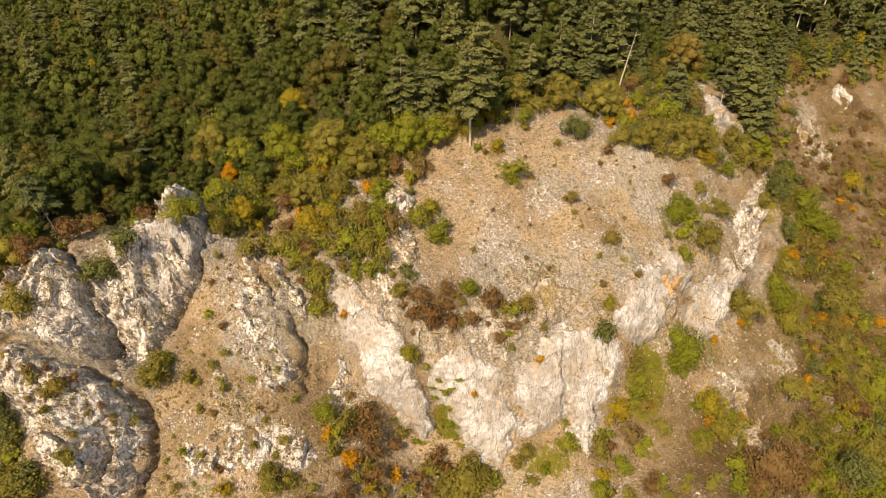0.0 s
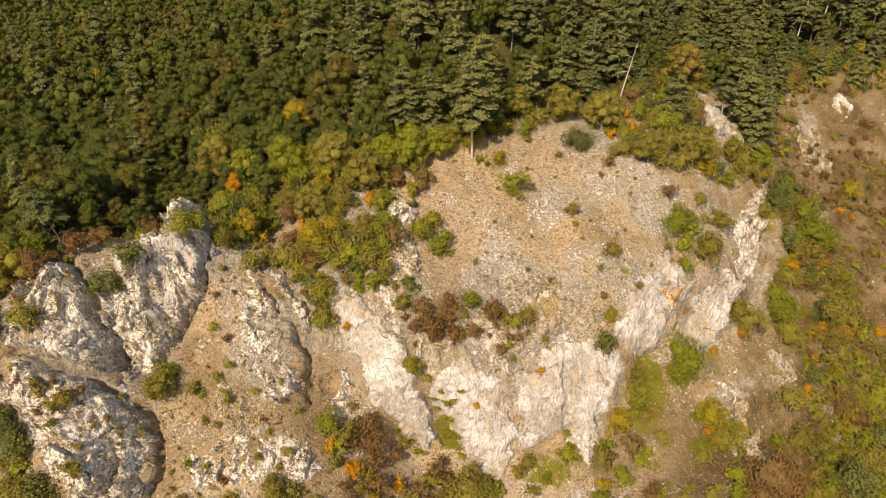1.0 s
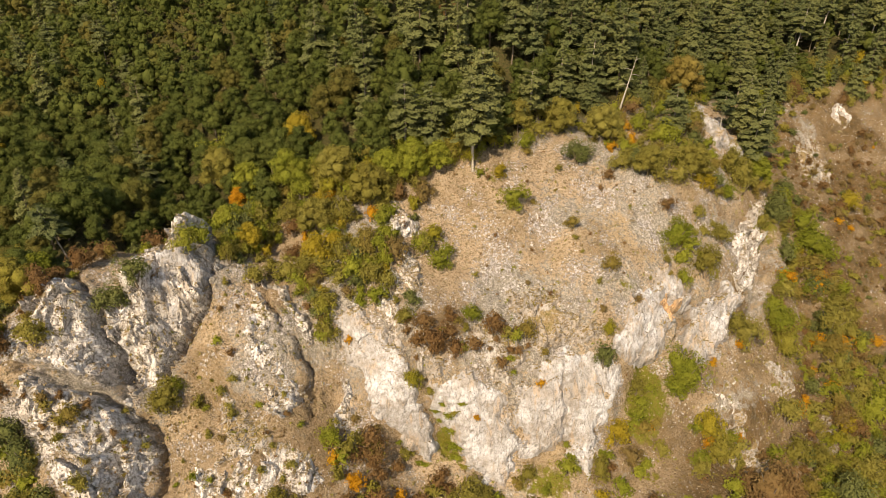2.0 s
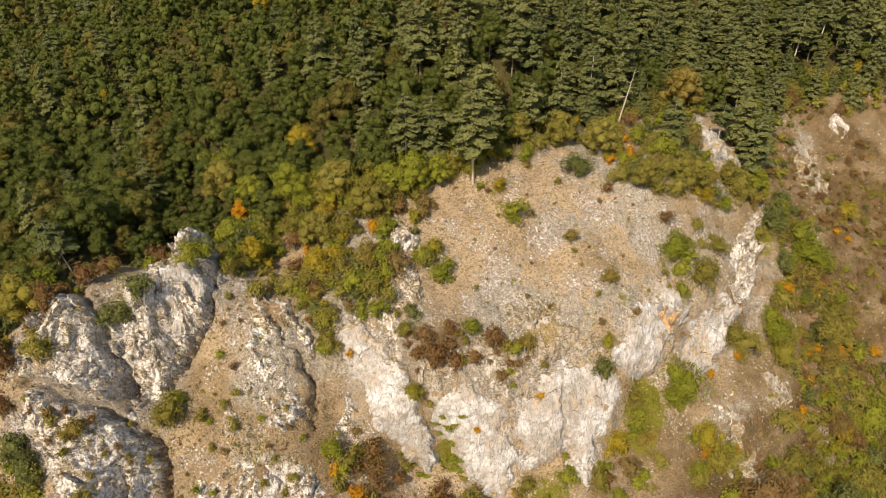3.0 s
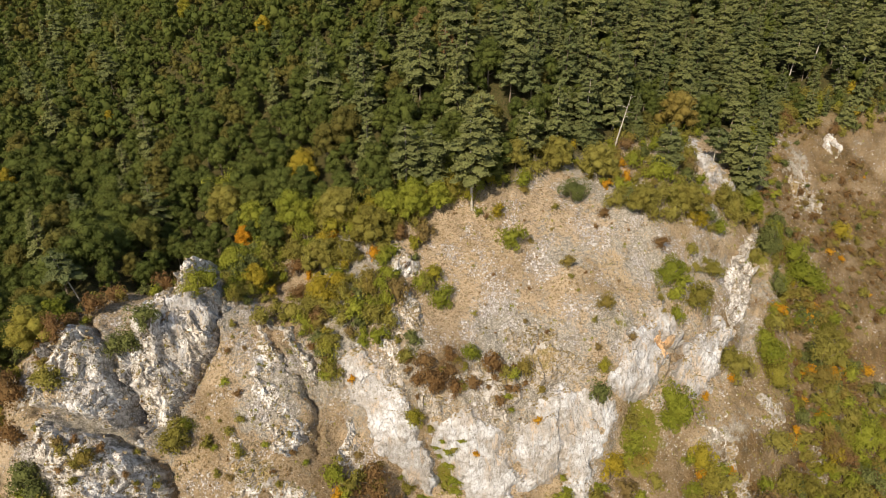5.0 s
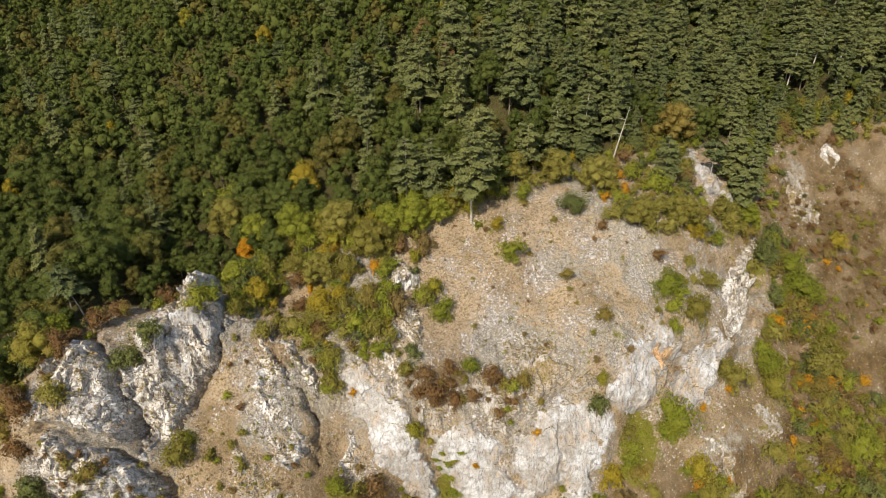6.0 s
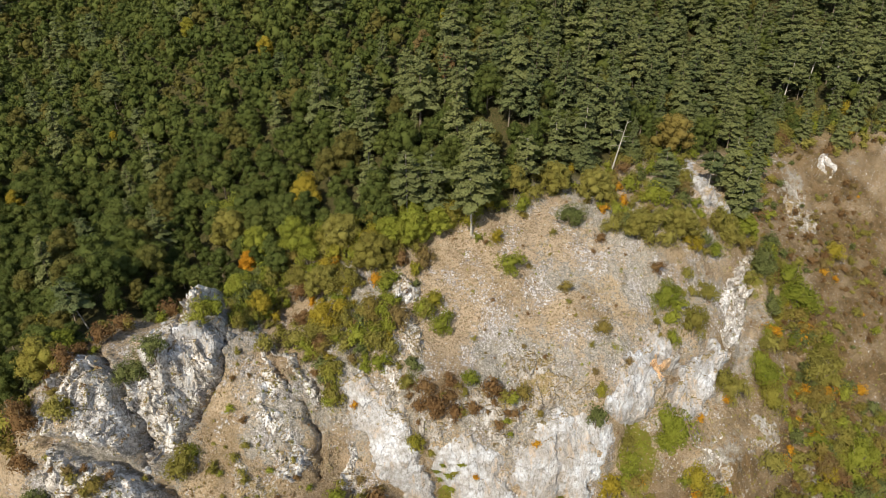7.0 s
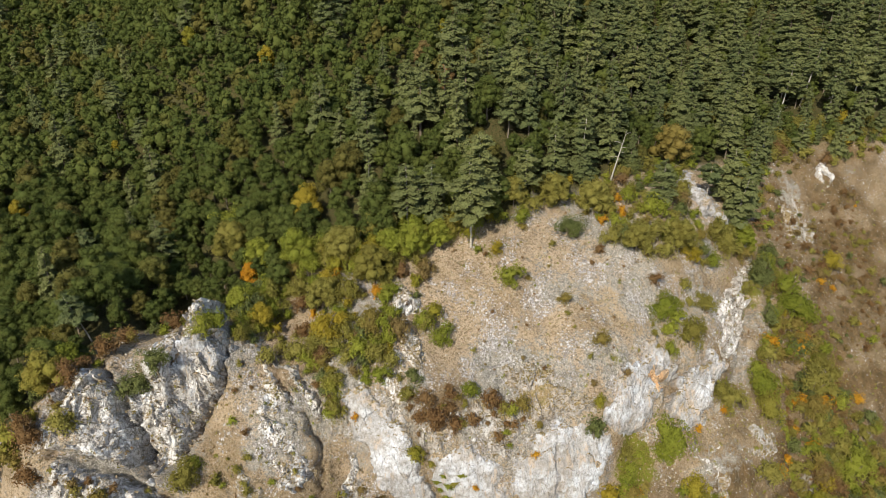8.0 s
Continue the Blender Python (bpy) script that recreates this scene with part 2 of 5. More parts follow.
def blocks(x, y, seed, tilt=1.6):
    """Blocky rock: a height for each block with its own tilt, and the distance to the joint beside it."""
    xi, yi = np.floor(x), np.floor(y)
    near, second = np.full(x.shape, 9.0), np.full(x.shape, 9.0)
    height = np.zeros_like(x)

    def pick(a, b, k):
        s = np.sin(a * 269.5 + b * 183.3 + (seed + k) * 61.7) * 43758.5453
        return s - np.floor(s)
    for i in (-1, 0, 1):
        for j in (-1, 0, 1):
            a, b = xi + i, yi + j
            dx, dy = a + pick(a, b, 1) - x, b + pick(a, b, 2) - y
            dist = np.hypot(dx, dy)
            own = pick(a, b, 3) * 2 - 1 + tilt * (dx * (pick(a, b, 4) - 0.5) + dy * (pick(a, b, 5) - 0.5))
            closer = dist < near
            second = np.where(closer, near, np.minimum(second, dist))
            height = np.where(closer, own, height)
            near = np.minimum(near, dist)
    return height, second - near


def mass_of(x, y, seed):
    """A value for the rock mass that each point belongs to."""
    xi, yi = np.floor(x), np.floor(y)
    near, value = np.full(x.shape, 9.0), np.zeros_like(x)
    for i in (-1, 0, 1):
        for j in (-1, 0, 1):
            a, b = xi + i, yi + j
            s = np.sin(a * 269.5 + b * 183.3 + seed * 61.7) * 43758.5453
            t = np.sin(a * 113.5 + b * 271.9 + seed * 33.3) * 24634.6345
            dist = np.hypot(a + s - np.floor(s) - x, b + t - np.floor(t) - y)
            value = np.where(dist < near, a * 1000 + b, value)
            near = np.minimum(near, dist)
    return value


# The hillside is laid over a plane that rises at 41 degrees: u runs along it, v up it, and the relief stands on it.
KNOTS_U = np.array([-130, -95, -75, -60, -50, -40, -29, -17, -4, 10, 26, 42, 58, 76, 100, 135.0])
KNOTS_V = np.array([-16, -4, 8, 20, 32, 46, 62, 80, 100, 130.0])
CLIFF_RELIEF = [
    [-9.7, 1.7, 6.3, 8.1, 12, 9.2, 4.9, 2.5, -8.9, -12.6, -5.8, -1.9, -9.2, -20.9, -37.4, -62.1],
    [-17.1, -1.2, 7.9, 12.9, 14.6, 6.3, 7.6, 2.9, -5.7, -8.9, -11.4, -11.8, -15.5, -23.3, -37.6, -58],
    [-23.6, -5.4, 6.8, 18.6, 14.9, 7.3, 7.1, 1.7, 3.2, 0.3, -4.7, -11.4, -14.4, -24.5, -37.7, -53.7],
    [-28.2, -10.8, 2.2, 12.9, 16.4, 12.6, 7.5, 6.2, 4.5, 1.3, 0.8, -7.2, -15.4, -24.7, -34, -49.5],
    [-30.8, -17.3, -6.3, 2.4, -1.1, 5.1, -1.2, 3.3, 1.8, 0.1, 0, -4.7, -12.7, -23.7, -32.4, -45.5],
    [-33.2, -21.4, -16.3, -13.4, -13.9, -10.5, -5.5, -2.3, -1.7, -1.1, -2.7, -3.7, -14.3, -24.1, -33.2, -41.5],
]
WOODS_RELIEF = [
    [-37.4, -29.3, -29.2, -23.8, -19.4, -17.3, -14, -9.7, -8.2, -6.2, -10.1, -11.3, -15, -27.8, -33.3, -38.3],
    [-45.4, -38.1, -36.8, -30, -25, -21.6, -20.6, -17.4, -13.6, -10.1, -14.4, -21.8, -27.8, -31.7, -33.2, -37.2],
    [-57.7, -47.1, -40.5, -36, -33.8, -30.6, -28.1, -25.7, -23.4, -20.8, -22.9, -29.1, -40.1, -47.3, -38, -40.7],
    [-78.1, -59.8, -48.2, -44.7, -44.2, -42.8, -40.4, -38.1, -36.3, -35.9, -37.9, -43.6, -53.1, -60.2, -61.5, -52.7],
]
RELIEF = np.array(CLIFF_RELIEF + WOODS_RELIEF).T
RISE_Y, RISE_Z = 0.75, 0.6614
# width, depth and course of the gullies, clefts and hollows
GULLIES = [
    (2.2, 2.6, [(-22.5, 20), (-21, 13), (-18.5, 7), (-16, 2)]),
    (0.42, 2.6, [(-54, 21), (-50.1, 16.9), (-48.2, 11.3), (-45.8, 7.5), (-44.8, 4)]),
    (0.45, 2.8, [(-36.2, 27), (-36.1, 21.6), (-36.2, 18.6), (-38, 14.5), (-39.8, 11.5), (-41.5, 7.6)]),
    (0.6, 2.6, [(-57, 7), (-53.6, 5.7), (-50.4, 4.8), (-46.5, 2.7), (-43.4, 0.6), (-40.2, -3.2), (-39.9, -8.2), (-41, -15)]),
    (0.38, 2.0, [(-31, 25.6), (-27.4, 19), (-25.4, 15.6), (-21.2, 9.6), (-20.6, 2)]),
    (2.5, 3.0, [(-48.5, 20), (-47, 13), (-45.5, 7)]),
    (3.0, 5.0, [(-50, 32), (-46, 34), (-42, 36.5), (-37, 37.5)]),
    (2.2, 3.0, [(70, 44), (70, 34), (72, 22), (68, 8), (70, -10)]),
    (1.8, 2.2, [(84, 30), (86, 16), (80, 2), (82, -14)]),
    (0.5, 2.4, [(43.5, 25.3), (41.2, 19.5), (39.8, 15.3)]),
    (1.0, 1.8, [(-4.5, 8), (-2, 3), (0, -2)]),
    (0.6, 2.0, [(-45.5, -4), (-44.5, -9), (-44.8, -12)]),
    (2.0, 2.2, [(33, 12), (31.5, 6), (30, 0)]),
    (1.5, 3.0, [(38.4, 22.3), (40.4, 21.2)]),
    (1.0, 2.0, [(64.5, 46), (62.5, 38), (59.5, 30), (56, 22)]),
    (0.6, 1.1, [(18.5, 9), (19.6, 4), (20.2, -1)]),
    (0.7, 1.3, [(-8.5, 15), (-5.5, 12), (-4.8, 9)]),
    (1.6, 1.5, [(-38, 33), (-36.5, 30), (-34.5, 27)]),
]


# hollows and swells: u, v, their reach both ways, and height
SWELLS = [(-40, 15.2, 3.6, 4.2, -4.6), (-6.5, -1, 6, 4.5, -3.0), (57, 34, 4, 6, -3.2)]


def weights(knots, x):
    n = len(knots)
    x = np.clip(x, knots[0], knots[-1])
    i = np.clip(np.searchsorted(knots, x) - 1, 0, n - 2)
    slopes = np.zeros((n, n))
    for j in range(n):
        a, b = max(j - 1, 0), min(j + 1, n - 1)
        slopes[j, b] += 1 / (knots[b] - knots[a])
        slopes[j, a] -= 1 / (knots[b] - knots[a])
    h = knots[i + 1] - knots[i]
    t = (x - knots[i]) / h
    w, r = np.zeros((len(x), n)), np.arange(len(x))
    w[r, i] += 2 * t ** 3 - 3 * t ** 2 + 1
    w[r, i + 1] += 3 * t ** 2 - 2 * t ** 3
    return w + ((t ** 3 - 2 * t ** 2 + t) * h)[:, None] * slopes[i] + ((t ** 3 - t ** 2) * h)[:, None] * slopes[i + 1]


def relief(u, v):
    """The broad relief of the hillside, with its gullies."""
    d = np.einsum("ni,ij,nj->n", weights(KNOTS_U, u), RELIEF, weights(KNOTS_V, v))
    ju, jv = u + 0.7 * rough(u / 2.2, v / 2.2, 61, 4, 0.6), v + 0.7 * rough(u / 2.2, v / 2.2, 67, 4, 0.6)
    for width, depth, line in GULLIES:
        best = np.full(u.shape, 1e9)
        for (au, av), (bu, bv) in zip(line, line[1:]):
            du, dv = bu - au, bv - av
            t = np.clip(((ju - au) * du + (jv - av) * dv) / (du * du + dv * dv), 0, 1)
            best = np.minimum(best, np.hypot(ju - au - t * du, jv - av - t * dv))
        d -= depth * np.exp(-(best / width) ** 2)
    for cu, cv, ru, rv, tall in SWELLS:
        d += tall * np.exp(-((u - cu) / ru) ** 2 - ((v - cv) / rv) ** 2)
    d -= 0.36 * np.clip(v - 130, 0, 90) + 0.84 * np.maximum(v - 220, 0)
    return d + 0.5 * np.clip(-16 - v, 0, 50) + 0.88 * np.maximum(-66 - v, 0)


def pool(u, v, cu, cv, ru, rv):
    return np.exp(-((u - cu) / ru) ** 2 - ((v - cv) / rv) ** 2)


def rockiness(u, v):
    """How much the bare rock breaks through the turf, 0 to 1."""
    r = 0.30 + 0.45 * rough(u / 9, v / 12, 31, 3)
    r += 0.30 * pool(u, v, -28, 8, 9, 20) + 0.5 * pool(u, v, 12, 14, 16, 9) + 0.2 * pool(u, v, 57, 34, 8, 14) + 0.5 * pool(u, v, -48, 8, 11, 20)
    r += 0.45 * pool(u, v, 50, 3, 9, 11) + 0.15 * pool(u, v, -9, 8, 9, 14) - 0.5 * pool(u, v, -18.5, 6, 4, 12) + 0.3 * pool(u, v, 14, 22, 8, 4)
    r -= 0.6 * pool(u, v, 86, 50, 24, 30) - 0.55 * pool(u, v, 82, 66, 5, 12) + 0.1 * pool(u, v, 12, 44, 14, 6) + 0.3 * pool(u, v, -36, 14, 3, 10) + 0.3 * pool(u, v, -34, -13, 7, 5)
    return np.clip(r, 0, 1)


def surface(u, v):
    """The relief with its smaller swells, hollows, and steps of broken rock."""
    fade = np.exp(-(np.maximum(np.abs(v - 25) - 60, 0) / 60) ** 2)
    d = relief(u, v) + fade * (0.7 * rough(u / 9, v / 9, 5, 3) + 0.16 * rough(u / 1.7, v / 2.2, 9, 4, 0.6))
    wu, wv = u + 0.5 * rough(u / 2, v / 2, 41, 2), v + 0.5 * rough(u / 2, v / 2, 43, 2)
    p, q = wu * 0.93 + wv * 0.36, wv * 0.93 - wu * 0.36
    steps, joint = blocks(p / 2.3, q / 4.4, 3)
    bits, _ = blocks(p / 1.2, q / 1.5, 4)
    stony = rockiness(u, v) * fade
    return d + stony * (0.55 * steps + 0.14 * bits + 0.12 * rough(u / 0.9, v / 1.2, 45, 2) - 0.3 * np.exp(-(joint / 0.14) ** 2))


def place_on(u, v, d):
    return np.stack([u, 80 + v * RISE_Y - d * RISE_Z, 20 + v * RISE_Z + d * RISE_Y], -1)


CRAG_TOP = np.full((500, 280), -1e9)


WALL = np.zeros((500, 280), bool)


def on_wall(u, v):
    return WALL[np.clip(((u + 80) / 0.4).astype(int), 0, 499), np.clip(((v + 22) / 0.4).astype(int), 0, 279)]


def top(u, v):
    """The relief of what lies uppermost, ground or crag."""
    i, j = np.clip(((u + 80) / 0.4).astype(int), 0, 499), np.clip(((v + 22) / 0.4).astype(int), 0, 279)
    return np.maximum(surface(u, v), CRAG_TOP[i, j])


def spot(u, v, sink=0.0):
    """The place of the ground at u, v, as a vector."""
    a, b = np.array([float(u)]), np.array([float(v)])
    p = place_on(a, b, top(a, b))[0]
    return Vector((p[0], p[1], p[2] - sink))


def mesh_of(name, verts, faces, mat, smooth=False, **layers):
    me = bpy.data.meshes.new(name)
    verts, faces = np.asarray(verts, dtype=np.float32), np.asarray(faces, dtype=np.int32)
    me.vertices.add(len(verts))
    me.vertices.foreach_set("co", verts.ravel())
    n = faces.shape[1]
    me.loops.add(faces.size)
    me.loops.foreach_set("vertex_index", faces.ravel())
    me.polygons.add(len(faces))
    me.polygons.foreach_set("loop_start", np.arange(0, faces.size, n, dtype=np.int32))
    me.polygons.foreach_set("use_smooth", np.full(len(faces), smooth))
    for key, values in layers.items():
        me.attributes.new(key, "FLOAT", "POINT").data.foreach_set("value", np.asarray(values, dtype=np.float32))
    me.materials.append(mat)
    me.update()
    me.validate()
    return me


def grid_faces(nu, nv):
    k = np.arange(nu * nv).reshape(nu, nv)
    return np.stack([k[:-1, :-1], k[1:, :-1], k[1:, 1:], k[:-1, 1:]], -1).reshape(-1, 4)


EDGE_U = [-130, -75, -64, -58, -52, -46, -40, -37, -30, -22, -13, -4, 12, 15, 28, 39, 55, 76, 84, 108, 140]
EDGE_V = [-12, 0, 12, 20, 28, 32.5, 35, 35, 38, 43, 46, 48.5, 50, 56, 60, 68, 71, 80.5, 83.5, 86.5, 92]


def wood_edge(u):
    return np.interp(u, EDGE_U, EDGE_V)


def dryness(u, v):
    """Where withered brown growth covers the ground, 0 to 1."""
    d = 1.0 * pool(u, v, 92, 58, 26, 54) + 0.85 * pool(u, v, 78, 0, 20, 24) + 0.22 * pool(u, v, -32, 4, 14, 26) + 0.6 * pool(u, v, -14, -6, 10, 10)
    d += 0.8 * pool(u, v, 40, -8, 16, 10) + 0.55 * pool(u, v, 52, 0, 12, 16) + 0.35 * pool(u, v, 54, 20, 7, 12) + 0.6 * pool(u, v, -2, 14, 8, 6) + 0.35 * rough(u / 5, v / 5, 91, 3)
    return np.clip(d, 0, 1)


def build_ground():
    far = [140, 180, 260, 420, 700, 1200, 2000, 3200]
    us = np.array([-q for q in reversed(far[1:])] + list(np.arange(-135, -72, 2.5)) + list(np.arange(-72, 70, 0.33)) + list(np.arange(70, 112, 0.42)) + list(np.arange(112, 140, 2.5)) + far)
    vs = np.array([-2600, -1500, -800, -400, -220, -130, -90, -66, -50, -40, -32, -27, -23] + list(np.arange(-20, 50, 0.33)) + list(np.arange(50, 86, 0.5)) + list(np.arange(86, 140, 2.0)) + [145, 160, 180, 220, 300, 450, 800, 1500, 2600])
    u, v = [a.ravel() for a in np.meshgrid(us, vs, indexing="ij")]
    d = surface(u, v)
    wood = np.clip((v - wood_edge(u) + 1) / 4, 0, 1)
    green = pool(u, v, 0.5, -0.8, 2.2, 4.5) + pool(u, v, 34, 6, 4.0, 8) + pool(u, v, 17, -7, 6, 3) * 0.8 + pool(u, v, 9, 45, 4, 3) * 0.55 + pool(u, v, 22, 10, 1.5, 4) * 0.6 + pool(u, v, 64, 42, 4, 6) * 0.7 + pool(u, v, 29, 24, 4, 3) * 0.5 + pool(u, v, -25, 18, 2, 6) * 0.5 + pool(u, v, -56, 12, 4, 3) * 0.7 + pool(u, v, 80, 10, 30, 14) * 0.3 + pool(u, v, -36, -12, 8, 5) * 0.45
    rock = rockiness(u, v)
    dry = dryness(u, v)
    me = mesh_of("ground", place_on(u, v, d), grid_faces(len(us), len(vs)), TURF, True, wood=wood, green=green, rock=rock, dry=dry)
    tagged(new("ground", me), "dry grassy hillside with stones and bare rock patches", "ground", kind="structure")


build_ground()


# ---- limestone crags ----
def outline_distance(u, v, outline):
    """Signed distance to a closed outline, positive inside."""
    best, inside = np.full(u.shape, 1e9), np.zeros(u.shape, bool)
    for (au, av), (bu, bv) in zip(outline, outline[1:] + outline[:1]):
        du, dv = bu - au, bv - av
        t = np.clip(((u - au) * du + (v - av) * dv) / (du * du + dv * dv), 0, 1)
        best = np.minimum(best, np.hypot(u - au - t * du, v - av - t * dv))
        if dv:
            inside ^= ((av > v) != (bv > v)) & (u < (v - av) / dv * du + au)
    return np.where(inside, best, -best)


def crag(label, outline, height, seed, mat, bank=1.6, block=1.0, turn=20.0, dip=(0.0, 0.0), step=0.21, plane=None):
    """A crag that stands out of the hillside within an outline in u, v."""
    cu, cv = np.mean([p[0] for p in outline]), np.mean([p[1] for p in outline])
    us = np.arange(min(p[0] for p in outline) - 2, max(p[0] for p in outline) + 2, step)
    vs = np.arange(min(p[1] for p in outline) - 2, max(p[1] for p in outline) + 2, step)
    u, v = [a.ravel() for a in np.meshgrid(us, vs, indexing="ij")]
    wu, wv = u + 1.1 * rough(u / 2.8, v / 2.8, seed, 5, 0.62), v + 1.1 * rough(u / 2.8, v / 2.8, seed + 7, 5, 0.62)
    s = outline_distance(wu, wv, outline)
    rise = 1 - np.exp(-np.maximum(s, 0) / bank)
    c, n = math.cos(radians(turn)), math.sin(radians(turn))
    wu, wv = u + 0.16 * rough(u / 1.2, v / 1.2, seed + 2, 3), v + 0.16 * rough(u / 1.2, v / 1.2, seed + 4, 3)
    p, q = wu * c + wv * n, wv * c - wu * n
    wall = mat is WHITE_ROCK
    groove = 0.1 if wall else 1.0
    big, joint = blocks(p / 2.1, q / 3.6, seed, 4.0)
    middle, split = blocks(p / 0.95 + 5, q / 1.5, seed + 9, 3.5)
    small, _ = blocks(p / 0.45 + 3, q / 0.62, seed + 11)
    huge, seam = blocks(p / 4.6 + 2, q / 8.5, seed + 21, 4.5)
    form = 0.0 if wall else 1.0 if height > 1.8 else 0.25
    h = height * (0.62 + 0.2 * rough(u / 6, v / 6, seed + 3, 2)) + dip[0] * (u - cu) + dip[1] * (v - cv)
    if plane:
        h = plane[0] + plane[1] * (u - cu) + plane[2] * (v - cv) - relief(u, v)
    h = np.maximum(h, 0.15) * rise
    rift = np.abs(rough(p / 1.5, q / 3.2, seed + 51, 3, 0.6))
    pits = rough(p / 0.55, q / 0.9, seed + 53, 2, 0.6)
    if wall:
        h += rise * (0.22 * rough(p / 2.0, q / 9, seed + 31, 3) + 0.3 * rough(u / 5, v / 6, seed + 33, 2) + 0.05 * rough(p / 0.5, q / 1.6, seed + 35, 3))
    h += rise * form * (1.0 * huge - 1.3 * np.exp(-(seam / 0.02) ** 2))
    h += rise * block * (0.72 * big + 0.24 * middle + 0.04 * small + 0.05 * rough(u / 0.6, v / 0.8, seed + 5, 3))
    h -= rise * block * groove * (0.50 * np.exp(-(joint / 0.05) ** 2) + 0.22 * np.exp(-(split / 0.07) ** 2) + 0.30 * np.exp(-(rift / 0.04) ** 2) + 0.25 * np.clip(pits - 0.6, 0, 0.5))
    h = np.where(s > 0, np.maximum(h, 0.12 * np.minimum(s, 1)), -1.5 * np.minimum(-s, 1.0)) - 0.12
    ground = relief(u, v)
    fine = surface(u, v)
    mix_in = np.clip(s / 1.5, 0, 1)
    lifted = fine * (1 - mix_in) + ground * mix_in + h
    points = place_on(u, v, lifted)
    on = s > 0.3
    np.maximum.at(CRAG_TOP, (np.clip(((u[on] + 80) / 0.4).astype(int), 0, 499), np.clip(((v[on] + 22) / 0.4).astype(int), 0, 279)), lifted[on] - 0.1)
    if mat is WHITE_ROCK:
        WALL[np.clip(((u[on] + 80) / 0.4).astype(int), 0, 499), np.clip(((v[on] + 22) / 0.4).astype(int), 0, 279)] = True
    keep = s > -1.0
    faces = grid_faces(len(us), len(vs))
    faces = faces[keep[faces].all(1)]
    root = tagged(new("rock_crag"), label, "rock", "limestone crags")
    low = points[faces[:, 0]]
    root.location = Vector(low[np.argmin(low[:, 2])])
    mass = mass_of((u * c + v * n) / 6.0, (v * c - u * n) / 8.0, seed + 1)[faces[:, 0]]
    owner = {int(f[0]): k for k, f in enumerate(faces)}
    nv, done = len(vs), np.zeros(len(faces), bool)
    for k in range(len(faces)):
        if done[k]:
            continue
        done[k], queue, own = True, [k], []
        while queue:
            f = queue.pop()
            own.append(f)
            corner = int(faces[f, 0])
            for beside in (corner - 1, corner + 1, corner - nv, corner + nv):
                g = owner.get(beside)
                if g is not None and not done[g] and mass[g] == mass[f]:
                    done[g] = True
                    queue.append(g)
        if len(own) < 30:
            continue
        piece = faces[own]
        used = np.unique(piece)
        index = np.zeros(len(u), int)
        index[used] = np.arange(len(used))
        ob = new("rock_mass", mesh_of("rock_mass", points[used] - np.array(root.location), index[piece], mat, False))
        ob.parent = root
    return root


crag("weathered grey limestone buttress with dark grassy ledges", [(-57.5, 5.2), (-53.6, 6.2), (-50.6, 4.4), (-46.8, 3.0), (-44.5, 1.5), (-41.5, -1.6), (-40.7, -4.7), (-41.0, -10.3), (-42.3, -12.6), (-44.9, -13.2), (-48.1, -11.2), (-51.7, -6.4), (-55.1, -2.3), (-57.5, 0.5)], 3, 101, GREY_ROCK, 0.7, 1, 25, (0, 0.05))
crag("pale limestone buttress split by a dark gully", [(-58.5, 14.6), (-56.6, 20.7), (-52.0, 18.8), (-49.4, 14.1), (-47.9, 10.0), (-47.4, 6.3), (-49.4, 5.1), (-53.7, 6.9), (-58.3, 7.3), (-59.2, 10.8), (-56.7, 12.0)], 2.8, 102, GREY_ROCK, 0.5, 1, -20, (0.05, 0.1))
crag("tall pale limestone crag with cracked faces", [(-49.4, 19.3), (-47.2, 23.0), (-45.0, 27.0), (-42.2, 31.2), (-40.2, 31.5), (-38.5, 28.6), (-36.9, 27.4), (-36.0, 24.6), (-36.6, 18.4), (-39.2, 13.6), (-39.7, 9.9), (-42.8, 4.9), (-44.7, 3.4), (-46.4, 7.3), (-48.3, 10.7), (-48.8, 14.9)], 2.4, 103, GREY_ROCK, 0.5, 1, 15, (0.08, 0.1))
crag("pointed limestone summit of the crag", [(-44.8, 25.5), (-43.6, 30.0), (-41.9, 33.6), (-39.9, 32.8), (-37.4, 26.4), (-38.8, 23.6), (-42.0, 22.8)], 7.6, 131, GREY_ROCK, 0.9, 1.0, 10, (0, 0), 0.21, (13.0, -0.8, 0.0))
crag("smooth upright limestone slab on the crag", [(-42.5, 24.4), (-40.9, 25.5), (-38.1, 25.0), (-36.7, 22.1), (-37.2, 17.9), (-39.1, 14.7), (-40.4, 14.9), (-41.1, 18.5)], 3, 104, WHITE_ROCK, 0.25, 0.2, 0, (0, 0), 0.21, (12.3, -0.45, 0.62))
crag("broken limestone rib running down the slope", [(-33.5, 27.6), (-30.6, 25.2), (-26.9, 16.0), (-23.9, 9.8), (-22.1, 4.9), (-22.2, 2.3), (-25.4, 1.2), (-28.1, 6.0), (-30.7, 9.2), (-30.7, 14.1), (-30.5, 20.3)], 2.4, 105, GREY_ROCK, 0.45, 1, 25, (0.08, 0))
crag("narrow limestone fin beside a grassy gully", [(-28.7, 24.2), (-25.2, 19.8), (-20.9, 15.7), (-20.9, 13.3), (-22.5, 13.2), (-24.9, 16.2), (-28.4, 21.7)], 2.6, 106, GREY_ROCK, 0.4, 0.9, 40, (0.1, 0))
